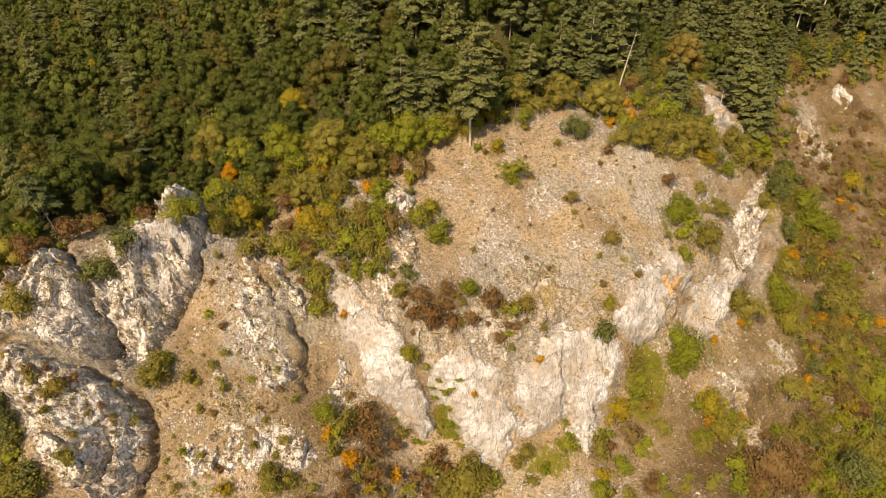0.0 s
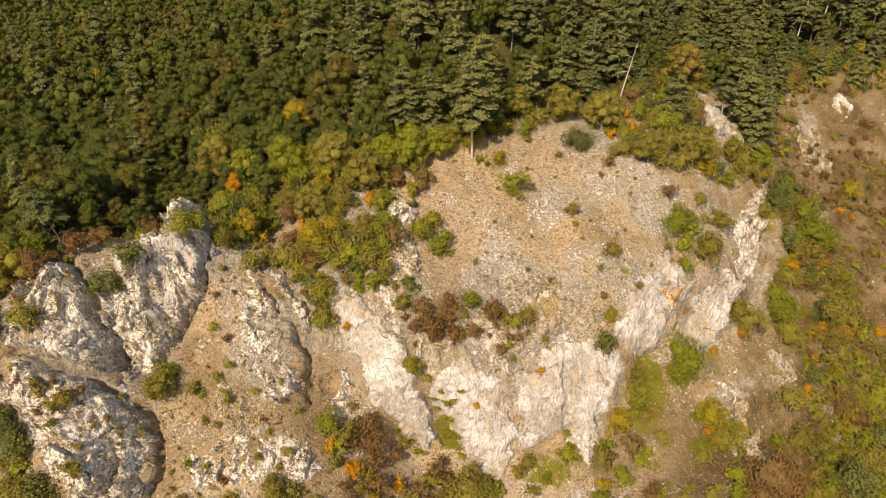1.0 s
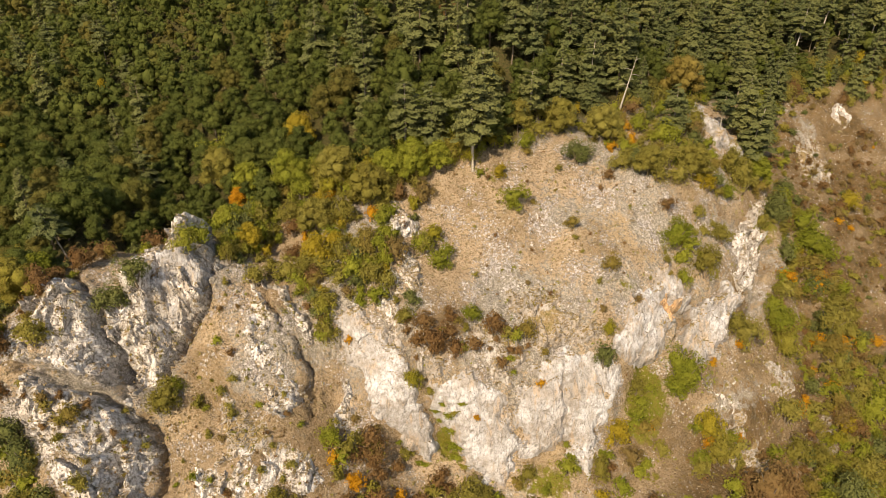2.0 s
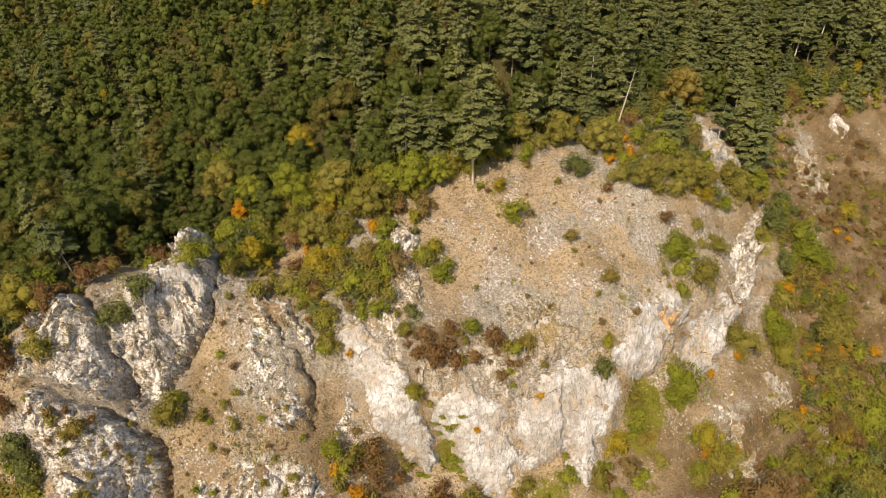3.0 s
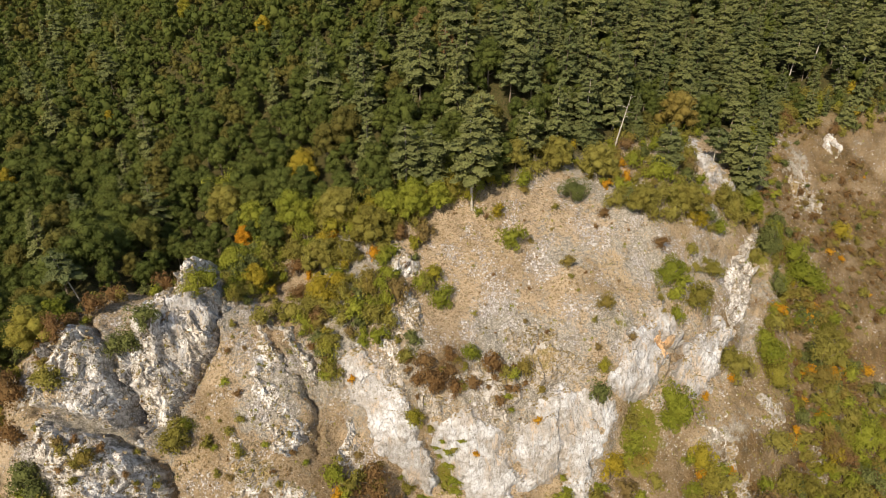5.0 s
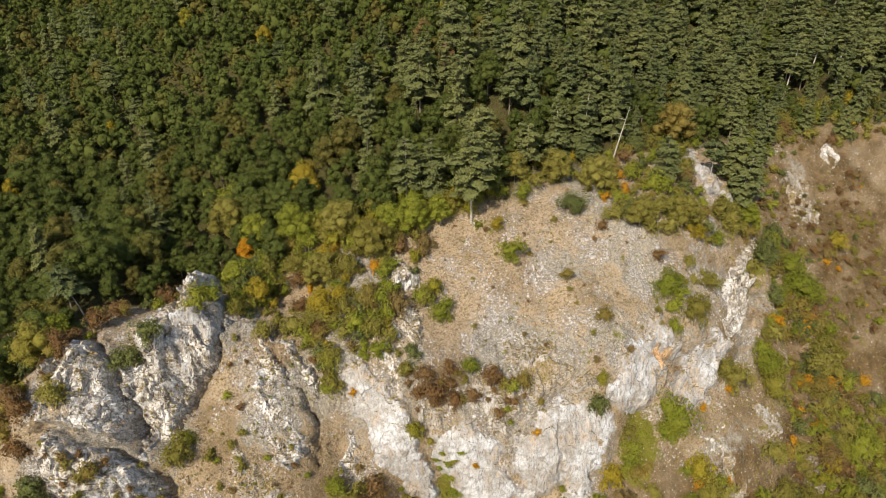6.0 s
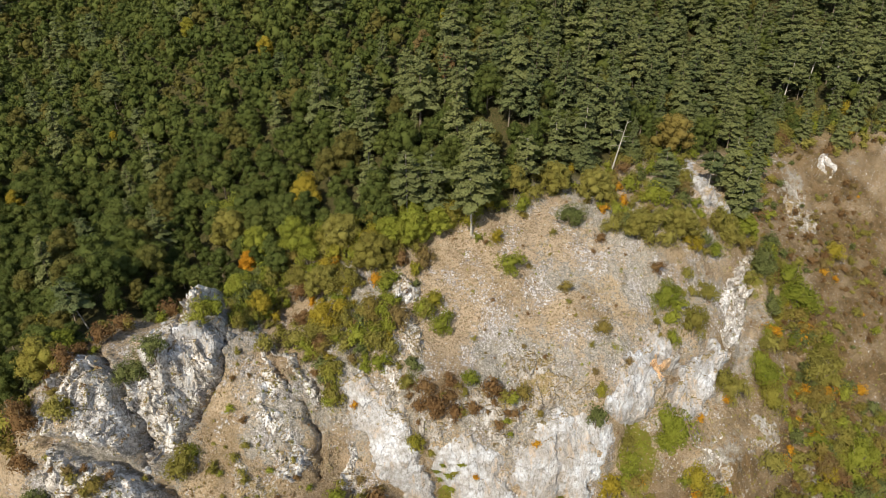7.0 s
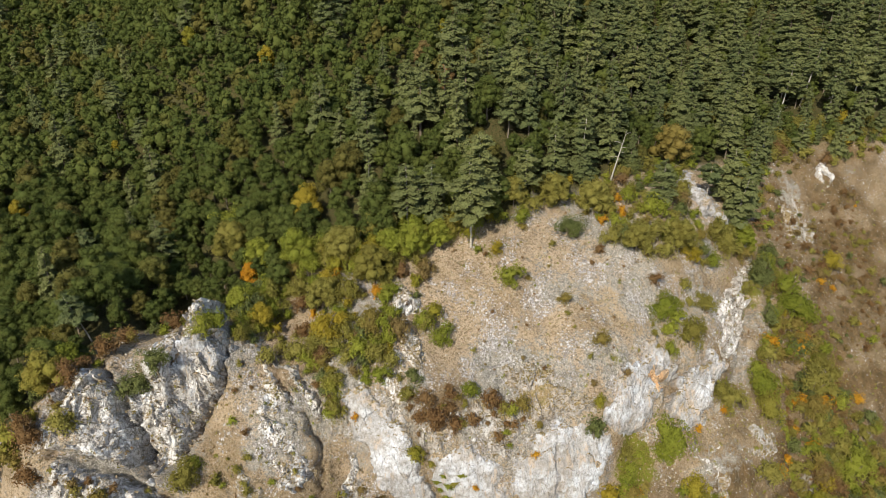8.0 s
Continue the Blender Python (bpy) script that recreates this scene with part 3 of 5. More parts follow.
crag("low sloping limestone slab with stony turf", [(-35.8, -5.0), (-30.1, -3.7), (-24.3, -1.9), (-19.7, -4.1), (-18.4, -7.1), (-20.9, -8.7), (-26.2, -7.3), (-28.2, -10.3), (-32.0, -9.6), (-35.5, -7.3)], 1.4, 107, GREY_ROCK, 0.9, 1.2, -15, (0, -0.12))
crag("small pale rock knob on the slope", [(-16.7, 6.2), (-15.0, 7.1), (-13.6, 2.9), (-15.1, 0.3), (-16.1, 0.6)], 2.2, 108, GREY_ROCK, 0.6, 0.5, 10, (0, 0))
crag("bright white limestone face streaked with grey", [(-16.7, 16.7), (-14.6, 18.4), (-12.4, 17.6), (-7.2, 13.4), (-5.5, 10.8), (-5.9, 8.4), (-3.8, 3.8), (-1.2, -0.7), (-2.6, -3.9), (-7.3, -1.3), (-10.6, 2.9), (-12.8, 7.9), (-16.0, 11.2), (-17.3, 14.3)], 2.2, 109, WHITE_ROCK, 0.9, 0.16, 25, (-0.05, 0))
crag("grey limestone outcrop among autumn shrubs", [(-10.3, 36.0), (-8.0, 36.8), (-5.1, 35.2), (-4.5, 29.0), (-3.2, 23.7), (-3.7, 18.8), (-5.6, 21.5), (-8.3, 23.2), (-10.4, 21.2), (-8.5, 28.6)], 2, 110, GREY_ROCK, 0.9, 1.2, 10, (0.1, 0))
crag("steep white limestone wall with grey water streaks", [(-3.3, 6.8), (0.5, 8.5), (4.8, 10.3), (8.4, 7.3), (10.3, 2.7), (12.8, -2.0), (10.6, -6.3), (8.7, -8.1), (4.2, -5.5), (1.4, -2.2), (-1.2, 2.4)], 1.5, 111, WHITE_ROCK, 1.2, 0.14, 10, (0, -0.05))
crag("broad bright white limestone wall, bare and smooth", [(10.2, 6.6), (14.7, 10.9), (19.3, 13.6), (23.0, 13.4), (26.9, 12.5), (29.7, 8.5), (28.2, 5.9), (26.0, 2.5), (24.8, -1.7), (24.1, -8.0), (21.8, -5.3), (19.9, -0.6), (16.1, -2.8), (12.4, -3.7), (10.9, 1.2)], 1.6, 112, WHITE_ROCK, 1.1, 0.14, 15, (0, -0.05))
crag("white limestone face with an ochre hollow", [(26.4, 14.0), (29.8, 18.6), (34.7, 26.9), (39.3, 29.1), (40.2, 25.8), (43.5, 23.5), (39.9, 22.0), (37.5, 17.9), (36.5, 13.5), (33.3, 10.6), (29.0, 11.8)], 3, 113, WHITE_ROCK, 0.5, 0.16, -30, (0.06, 0))
crag("leaning grey limestone slab below the slope", [(39.8, 17.8), (44.7, 22.7), (51.1, 28.1), (53.5, 26.0), (50.4, 17.7), (44.4, 12.4), (40.4, 13.9)], 3.2, 114, WHITE_ROCK, 0.5, 0.25, -35, (0.08, 0))
crag("stepped limestone ridge at the end of the slope", [(51.7, 33.9), (60.2, 44.8), (65.7, 51.6), (65.8, 47.8), (62.6, 40.4), (58.4, 29.9), (53.5, 24.1), (51.2, 29.6)], 2.0, 115, GREY_ROCK, 0.9, 1.3, -30, (0.1, 0))
crag("low pale rock beside a round green shrub", [(44.2, 9.6), (48.6, 11.7), (51.6, 9.9), (49.0, 5.1), (46.0, 6.0)], 1.5, 116, GREY_ROCK, 1.0, 0.6, 0)
crag("white boulder among pines on the ridge", [(51.5, 74.5), (54.5, 71.0), (57.0, 63.0), (60.6, 58.0), (59.0, 55.6), (54.4, 56.4), (51.0, 62.0)], 2.2, 117, WHITE_ROCK, 0.7, 0.5, -20, (0, -0.05))
crag("white rock on the far brown slope", [(91.3, 78.8), (95.5, 78.9), (94.4, 73.2), (91.0, 72.2)], 2.0, 118, GREY_ROCK, 1.0, 0.8, 0)
crag("grey rock step between green shrubs", [(64.4, 31.2), (69.0, 33.4), (68.3, 28.8), (64.7, 27.5)], 1.4, 119, DULL_ROCK, 1.0, 0.7, 0)
crag("pale rock beside a small orange tree", [(80.5, 21.6), (86.7, 22.8), (86.5, 19.9), (80.9, 18.9)], 1.6, 120, WHITE_ROCK, 1.0, 0.7, 0)
crag("ochre stained hollow under the white face", [(37.6, 23.4), (40.4, 24.2), (41.8, 22.6), (39.2, 20.2), (37.2, 18.2), (36.8, 20.5)], 7.4, 128, OCHRE_ROCK, 0.5, 0.4, -30, (0, 0))
crag("grey scree rib on the far brown slope", [(79.0, 72.0), (83.0, 74.0), (88.0, 64.0), (86.0, 56.0), (80.0, 58.0)], 0.5, 129, DULL_ROCK, 1.2, 0.6, -20, (0, 0))
crag("low grey rocks among autumn shrubs", [(57.0, 14.0), (63.0, 15.0), (64.0, 10.0), (59.0, 8.0)], 0.9, 130, DULL_ROCK, 1.0, 0.7, -20, (0, 0))
crag("broken grey limestone between turf and wall", [(0.0, 16.5), (4.5, 17.5), (9.5, 15.5), (14.5, 12.5), (10.5, 7.5), (8.4, 7.8), (4.6, 10.6), (1.0, 11.5)], 0.9, 122, DULL_ROCK, 1.2, 0.8, 15, (0, -0.05))
crag("cracked grey limestone below the dry slope", [(11.0, 20.5), (15.5, 21.5), (20.5, 20.0), (26.0, 16.5), (26.5, 13.5), (20.0, 14.2), (14.5, 12.0)], 0.8, 123, DULL_ROCK, 1.2, 0.8, 5, (0, -0.05))
crag("grey limestone steps above the white face", [(-15.0, 22.5), (-11.0, 24.0), (-8.0, 20.5), (-6.0, 15.5), (-8.0, 14.5), (-12.0, 18.0)], 1.0, 124, GREY_ROCK, 1.0, 0.8, 20, (0, 0))
crag("weathered grey limestone beside the red shrubs", [(-5.0, 13.5), (-1.0, 13.0), (1.0, 9.5), (-2.5, 7.0), (-5.0, 9.5)], 0.9, 125, DULL_ROCK, 1.0, 0.7, 10, (0, 0))
crag("scattered grey limestone on the lower slope", [(46.5, 4.0), (52.0, 6.0), (56.5, 2.0), (55.0, -7.0), (49.0, -6.0)], 1.3, 126, DULL_ROCK, 1.3, 0.8, -10, (0, 0))
crag("stony limestone slope below the rib", [(-36.5, 9.0), (-31.5, 8.0), (-26.0, 1.0), (-24.0, -3.0), (-31.0, -4.5), (-37.0, -1.0)], 0.7, 127, DULL_ROCK, 1.4, 0.8, 15, (0, 0))
crag("flat grey ledge in the dry slope", [(9.6, 22.2), (19.6, 22.5), (19.9, 19.8), (14.0, 18.5), (10.4, 19.8)], 0.4, 121, DULL_ROCK, 0.8, 0.5, 0, (0, -0.1))


# ---- trees and shrubs ----
rng = np.random.default_rng(7)


def part(name, me, parent, label=""):
    ob = new(name, me)
    ob.parent = parent
    return tagged(ob, label)


def unit(a):
    return a / np.maximum(np.linalg.norm(a, axis=-1, keepdims=True), 1e-6)


def leaf_cards(points, normals, size, r, long=1.25, spread=0.8):
    """Small bent leaf sprays at points: two triangles each, facing roughly along normals."""
    n = len(points)
    normals = unit(normals + spread * r.normal(size=(n, 3)))
    side = unit(np.cross(normals, r.normal(size=(n, 3))))
    ahead = np.cross(normals, side)
    s = size * (0.6 + 0.8 * r.random((n, 1)))
    a, b = side * s * 0.5, ahead * s * 0.5 * long
    lift = normals * s * 0.18
    verts = np.stack([points - b, points + a + lift, points + b, points - a + lift], 1).reshape(-1, 3)
    return verts, np.arange(4 * n).reshape(n, 4)


def tube(path, radii, sides=5):
    """A tapered tube along a path: rings and quads."""
    path = np.asarray(path, float)
    ahead = unit(np.gradient(path, axis=0))
    ref = np.array([0.31, 0.95, 0.05])
    side = unit(np.cross(ahead, ref))
    other = np.cross(ahead, side)
    ang = np.arange(sides) * 2 * np.pi / sides
    rings = path[:, None] + np.asarray(radii)[:, None, None] * (np.cos(ang)[None, :, None] * side[:, None] + np.sin(ang)[None, :, None] * other[:, None])
    k = np.arange(len(path) * sides).reshape(len(path), sides)
    faces = np.stack([k[:-1], np.roll(k[:-1], -1, 1), np.roll(k[1:], -1, 1), k[1:]], -1).reshape(-1, 4)
    return rings.reshape(-1, 3), faces


def join(pieces):
    verts, faces, base = [], [], 0
    for a, b in pieces:
        verts.append(a)
        faces.append(b + base)
        base += len(a)
    return np.concatenate(verts), np.concatenate(faces)


def shell(lobes, r, rings=9, sides=12, bumpy=0.07):
    """The leafy mass inside a crown: one uneven skin drawn over its lobes."""
    centre = np.mean([c for c, _ in lobes], 0)
    rows = []
    for i in range(rings):
        tilt = math.pi * (i + 0.5) / rings
        for j in range(sides):
            ang = 2 * math.pi * (j + 0.5 * (i % 2)) / sides
            way = np.array([math.sin(tilt) * math.cos(ang), math.sin(tilt) * math.sin(ang), math.cos(tilt)])
            reach = 0.0
            for c, rad in lobes:
                gap = c - centre
                along = gap @ way
                off = gap @ gap - along * along
                if off < rad * rad:
                    reach = max(reach, along + math.sqrt(rad * rad - off))
            reach = max(reach, 0.35 * lobes[0][1]) * (0.64 + bumpy * r.normal())
            rows.append(centre + way * reach)
    k = np.arange(rings * sides).reshape(rings, sides)
    faces = np.stack([k[:-1], k[1:], np.roll(k[1:], -1, 1), np.roll(k[:-1], -1, 1)], -1).reshape(-1, 4)
    return np.array(rows), faces


def clump(centre, rad, r, rings=4, sides=7, squash=0.85):
    """One leafy bough of a crown: an uneven closed skin."""
    rows = []
    for i in range(rings + 1):
        tilt = math.pi * i / rings
        for j in range(sides):
            ang = 2 * math.pi * (j + 0.5 * (i % 2)) / sides
            way = np.array([math.sin(tilt) * math.cos(ang), math.sin(tilt) * math.sin(ang), math.cos(tilt) * squash])
            rows.append(centre + way * rad * (0.74 + 0.15 * r.normal() * (0 < i < rings)))
    k = np.arange((rings + 1) * sides).reshape(rings + 1, sides)
    return np.array(rows), np.stack([k[:-1], k[1:], np.roll(k[1:], -1, 1), np.roll(k[:-1], -1, 1)], -1).reshape(-1, 4)


def broadleaf_shape(r, height, radius, leaves, size, count=24, rings=4, sides=7):
    """Trunk with limbs, and a crown of many rounded boughs: (trunk verts, faces), (crown verts, faces)."""
    top = height * 0.72
    bend = r.normal(size=2) * 0.25
    ts = np.linspace(0, 1, 5)
    trunk = [tube(np.stack([bend[0] * ts ** 2, bend[1] * ts ** 2, top * ts - 0.4], -1), 0.02 * height * (1.15 - ts * 0.85))]
    lobes = []
    for k in range(count):
        ang, up = k * 2.4 + r.random(), (k + 0.5) / count
        reach = radius * math.sqrt(max(1 - (up * 1.35 - 0.35) ** 2, 0.05)) * (0.62 + 0.22 * r.random())
        centre = np.array([math.cos(ang) * reach, math.sin(ang) * reach, height * (0.30 + 0.56 * up + 0.05 * r.normal())])
        lobes.append((centre, radius * (0.20 + 0.24 * r.random() ** 1.5)))
        if k % 3 == 0:
            start = np.array([0, 0, height * (0.2 + 0.35 * up)])
            trunk.append(tube([start, (start + centre) / 2 + [0, 0, 0.2], centre], [0.008 * height, 0.005 * height, 0.002 * height], 4))
    lobes.append((np.array([bend[0], bend[1], height * 0.84]), radius * 0.42))
    each = leaves // len(lobes)
    points, normals, mass = [], [], []
    for centre, rad in lobes:
        way = unit(r.normal(size=(each, 3)) + [0, 0, 0.5])
        dist = rad * (0.72 + 0.5 * r.random((each, 1)))
        points.append(centre + way * dist * [1, 1, 0.85])
        normals.append(way + [0, 0, 0.25])
        mass.append(clump(centre, rad, r, rings, sides))
    crown = leaf_cards(np.concatenate(points), np.concatenate(normals), size, r, 1.3, 0.6)
    inner = clump(np.array([0, 0, height * 0.56]), radius * 0.72, r, 4, 8, 1.2)
    return join(trunk), join(mass + [inner, crown])


def pine_shape(r, height, radius, leaves, size, bare=0.3, flat=0.0, step=0.62):
    """Straight trunk with uneven whorls of drooping boughs, each a flat pad that carries sprays of needles."""
    lean = r.normal(size=2) * 0.025 * height
    ts = np.linspace(0, 1, 6)
    spine = np.stack([lean[0] * ts, lean[1] * ts, height * ts - 0.4], -1)
    wood = [tube(spine, 0.016 * height * (1.1 - ts * 0.98))]
    points, normals, pads, boughs = [], [], [], []
    tiers = int(height * (1 - bare) / step)
    for k in range(tiers):
        f = (k + 0.4 * r.random()) / tiers
        spread = radius * ((1 - f) ** 0.85 * (1 - flat) + flat * math.sqrt(max(1 - (f * 1.1 - 0.45) ** 2 * 2.2, 0.1))) + 0.25
        spread *= 0.8 + 0.35 * r.random()
        number = 6 if f < 0.7 else 5
        for j in range(number):
            if r.random() < 0.08 + 0.12 * flat:
                continue
            ang = j * 2 * math.pi / number + k * 1.1 + r.normal() * 0.35
            boughs.append((height * (bare + (1 - bare) * f) + r.normal() * 0.2, ang, spread * (0.6 + 0.5 * r.random()), f))
    total = sum(b[2] for b in boughs)
    for z, ang, reach, f in boughs:
        out, across = np.array([math.cos(ang), math.sin(ang), 0]), np.array([-math.sin(ang), math.cos(ang), 0])
        foot = np.array([lean[0] * z / height, lean[1] * z / height, z])
        droop = reach * (-0.22 + 0.32 * f + 0.08 * r.normal())
        tip = foot + out * reach + [0, 0, droop]
        if reach > 0.9:
            wood.append(tube([foot, (foot + tip) / 2 - [0, 0, 0.05 * reach], tip], [0.035, 0.022, 0.008], 3))
        rib = np.array([0.12, 0.5, 0.8, 1.0])
        half = np.array([0.06, 0.28, 0.20, 0.03]) * reach * (0.9 + 0.3 * r.random())
        spine_pad = foot + (tip - foot) * rib[:, None] + np.array([0, 0, 1.0]) * (0.12 * reach * np.sin(rib * 2.6))[:, None]
        rows = np.stack([spine_pad - across * half[:, None] - [0, 0, 0.10 * reach], spine_pad, spine_pad + across * half[:, None] - [0, 0, 0.10 * reach]], 1).reshape(-1, 3)
        pads.append((rows + r.normal(size=rows.shape) * 0.04 * reach, grid_faces(4, 3)))
        n = max(int(leaves * reach / total), 3)
        along = 0.25 + 0.82 * r.random((n, 1)) ** 0.75
        width = 0.34 * reach * np.sin(np.clip(along, 0, 1) * 2.5)
        lift = 0.12 * reach * np.sin(along * 2.6)
        points.append(foot + (tip - foot) * along + across * width * r.uniform(-1, 1, (n, 1)) + np.array([0, 0, 1]) * (lift + 0.10 * r.normal(size=(n, 1))))
        normals.append(np.tile([0.0, 0.0, 0.9], (n, 1)) + out * 0.6)
    for k in range(5 if bare > 0.3 else 0):
        z, ang = height * bare * (0.35 + 0.6 * r.random()), 6.28 * r.random()
        tip = np.array([math.cos(ang), math.sin(ang), 0.05]) * (0.6 + 0.9 * r.random()) + [0, 0, z]
        wood.append(tube([[0, 0, z], (np.array([0, 0, z]) + tip) / 2, tip], [0.04, 0.03, 0.012], 3))
    crown = leaf_cards(np.concatenate(points), np.concatenate(normals), size, r, 1.7, 0.5)
    return join(wood), join(pads + [crown])


def make_tree(name, label, category, group, shape, bark, leaves):
    root = tagged(new(name), label, category, group)
    part("trunk", mesh_of("trunk", *shape[0], bark, True), root)
    part("crown", mesh_of("crown", *shape[1], leaves, True), root)
    return root


def set_at(ob, p, scale, turn, tall=1.0):
    ob.matrix_basis = Matrix.LocRotScale(p, Euler((0, 0, turn)), (scale, scale, scale * tall))
    return ob


def again(ob, p, scale, turn, tall=1.0):
    made = copy_thing(ob, Matrix.Identity(4))
    return set_at(made, p, scale, turn, tall)


def tree_places(count, gap, seed, low_u, high_u, high_v):
    """Places in the wood, no two closer than gap."""
    r = np.random.default_rng(seed)
    u, v = r.uniform(low_u, high_u, count), r.uniform(10, high_v, count)
    u, v = u[v > wood_edge(u) + 0.5], v[v > wood_edge(u) + 0.5]
    p = place_on(u, v, relief(u, v))
    seen = (np.abs(u) < 0.67 * p[:, 1] + 14) & (p[:, 1] < 285)
    u, v, p = u[seen], v[seen], p[seen]
    cells, kept = {}, []
    for i in range(len(u)):
        cell = (int(p[i, 0] // gap), int(p[i, 1] // gap))
        if any(np.hypot(*(p[i] - p[j])[:2]) < gap for a in (-1, 0, 1) for b in (-1, 0, 1) for j in cells.get((cell[0] + a, cell[1] + b), ())):
            continue
        cells.setdefault(cell, []).append(i)
        kept.append(i)
    return u[kept], v[kept], p[kept]


# places of the single trees, kept clear: u, v and radius
CLEARINGS = [(4.8, 45.8, 3.5), (5.6, 53, 3.5), (-7.4, 49.5, 3.0), (-2.6, 50.5, 2.6), (-15, 53, 2.4), (15.8, 57.5, 3.0), (22.5, 63, 3.5), (28.5, 66, 3.5), (44, 57, 3), (54.5, 58, 5.5), (54.5, 66, 5), (61, 54.5, 3), (60, 60, 3), (-58.8, 25.5, 3.5), (35, 64.5, 4), (35, 60, 3), (-73.9, 123.9, 3.4), (-48.2, 109.8, 3.5), (-0.5, 111.8, 2.9), (-5.3, 100.2, 3.7), (-100.2, 60.8, 3.4), (0.2, 88.5, 3.2), (-84.9, 82.7, 3.0), (-28.5, 54.5, 3.6), (-43.5, 47, 4), (-27.6, 42.3, 3.5), (51, 72.4, 4), (13.4, 55.4, 2.5), (21.9, 56.7, 2.5)]


def build_wood():
    broad = [broadleaf_shape(np.random.default_rng(20 + k), 9.0, 2.9, 3600, 0.20) for k in range(5)]
    pines = [pine_shape(np.random.default_rng(40 + k), 12.0, 2.1 + 0.25 * k, 2600, 0.25, 0.08 + 0.08 * k, 0.13 * k) for k in range(5)]
    far_broad = [broadleaf_shape(np.random.default_rng(60 + k), 9.0, 2.9, 360, 0.39, 12, 3, 5)[1] for k in range(4)]
    far_pines = [pine_shape(np.random.default_rng(80 + k), 12.0 + 0.5 * k, 2.0 + 0.2 * k, 420, 0.40, 0.12 + 0.05 * k, 0.10 * k, 0.95) for k in range(6)]
    far_pines = [join([(wood[0][:30], wood[1][:25]), crown]) for wood, crown in far_pines]
    kinds = {
        "beech": [make_tree("beech_tree", "dense green beech tree in the wood", "tree", "broadleaf trees of the wood", s, BARK, LEAVES["beech"]) for s in broad],
        "pine": [make_tree("pine_tree", "tall dark pine with level boughs and bare trunk", "tree", "pines of the wood", s, BARK, LEAVES["pine"]) for s in pines],
    }
    started = {"beech": 0, "pine": 0}
    limit = {"beech": 300, "pine": 300}
    u, v, p = tree_places(30000, 3.15, 11, -205, 140, 225)
    order = np.argsort(p[:, 1])
    r = np.random.default_rng(12)
    stuff, pine_feet = {"beech": [], "pine": []}, []
    odds = 1 / (1 + np.exp(-(u - 20 + 0.35 * np.clip(v - 75, -20, 70) + 30 * rough(u / 26, v / 26, 77, 2)) / 9))
    odds = np.clip(odds * 0.84 + 0.07, 0, 0.92)
    odds *= np.where((u < 22) & (v - wood_edge(u) < 16), 0.25, 1.0)
    for i in order:
        kind, low = "pine" if r.random() < odds[i] else "beech", False
        if any(math.hypot(u[i] - a, v[i] - b) < c for a, b, c in CLEARINGS):
            continue
        if kind == "pine":
            if any((p[i, 0] - a) ** 2 + (p[i, 1] - b) ** 2 < 19 for a, b in pine_feet[-120:]):
                kind, low = "beech", True
            else:
                pine_feet.append((p[i, 0], p[i, 1]))
        rim = v[i] - wood_edge(u[i])
        scale = (0.62 + 0.6 * r.random() ** 1.3) * (0.75 if rim < 4 else 1.0) * (0.72 if low else 1.0)
        if kind == "pine":
            scale *= 1.22
        turn, sort = r.random() * 6.28, int(r.integers(0, 60))
        at = Vector(p[i]) - Vector((0, 0, 0.2))
        if started[kind] < limit[kind]:
            models = kinds[kind]
            model = models[sort % len(models)]
            if started[kind] < len(models):
                set_at(models[started[kind]], at, scale, turn)
            else:
                again(model, at, scale, turn)
            started[kind] += 1
        else:
            verts, faces = (far_broad if kind == "beech" else far_pines)[sort % (4 if kind == "beech" else 6)]
            c, s = math.cos(turn), math.sin(turn)
            spun = verts @ np.array([[c, s, 0], [-s, c, 0], [0, 0, 1]]) * scale + np.array(at)
            stuff[kind].append((spun, faces, r.random()))
    for kind, pieces in stuff.items():
        verts, faces = join([(a, b) for a, b, _ in pieces])
        shade = np.concatenate([np.full(len(a), q) for a, _, q in pieces])
        label = "far green broadleaf wood on the hillside" if kind == "beech" else "far dark pine wood on the hillside"
        tagged(new("far_" + kind + "_wood", mesh_of("wood", verts, faces, LEAVES[kind], True, shade=shade)), label, "wood", kind="stuff")


build_wood()


SHRUBS = {
    "green": ("green_shrub", "fresh green leafy shrub on the slope", "green shrubs"),
    "olive": ("olive_shrub", "olive green shrub with dry yellowing leaves", "olive shrubs"),
    "yellow": ("yellow_shrub", "yellow autumn shrub among the rocks", "yellow shrubs"),
    "orange": ("autumn_tree", "small orange autumn tree on the hillside", "orange trees"),
    "brown": ("withered_shrub", "withered reddish brown shrub on dry turf", "brown shrubs"),
    "dark": ("pine_scrub", "low dark green pine scrub on rock", "pine scrub"),
}
shrub_models, shrub_count, spare_shrubs = {}, {}, {}


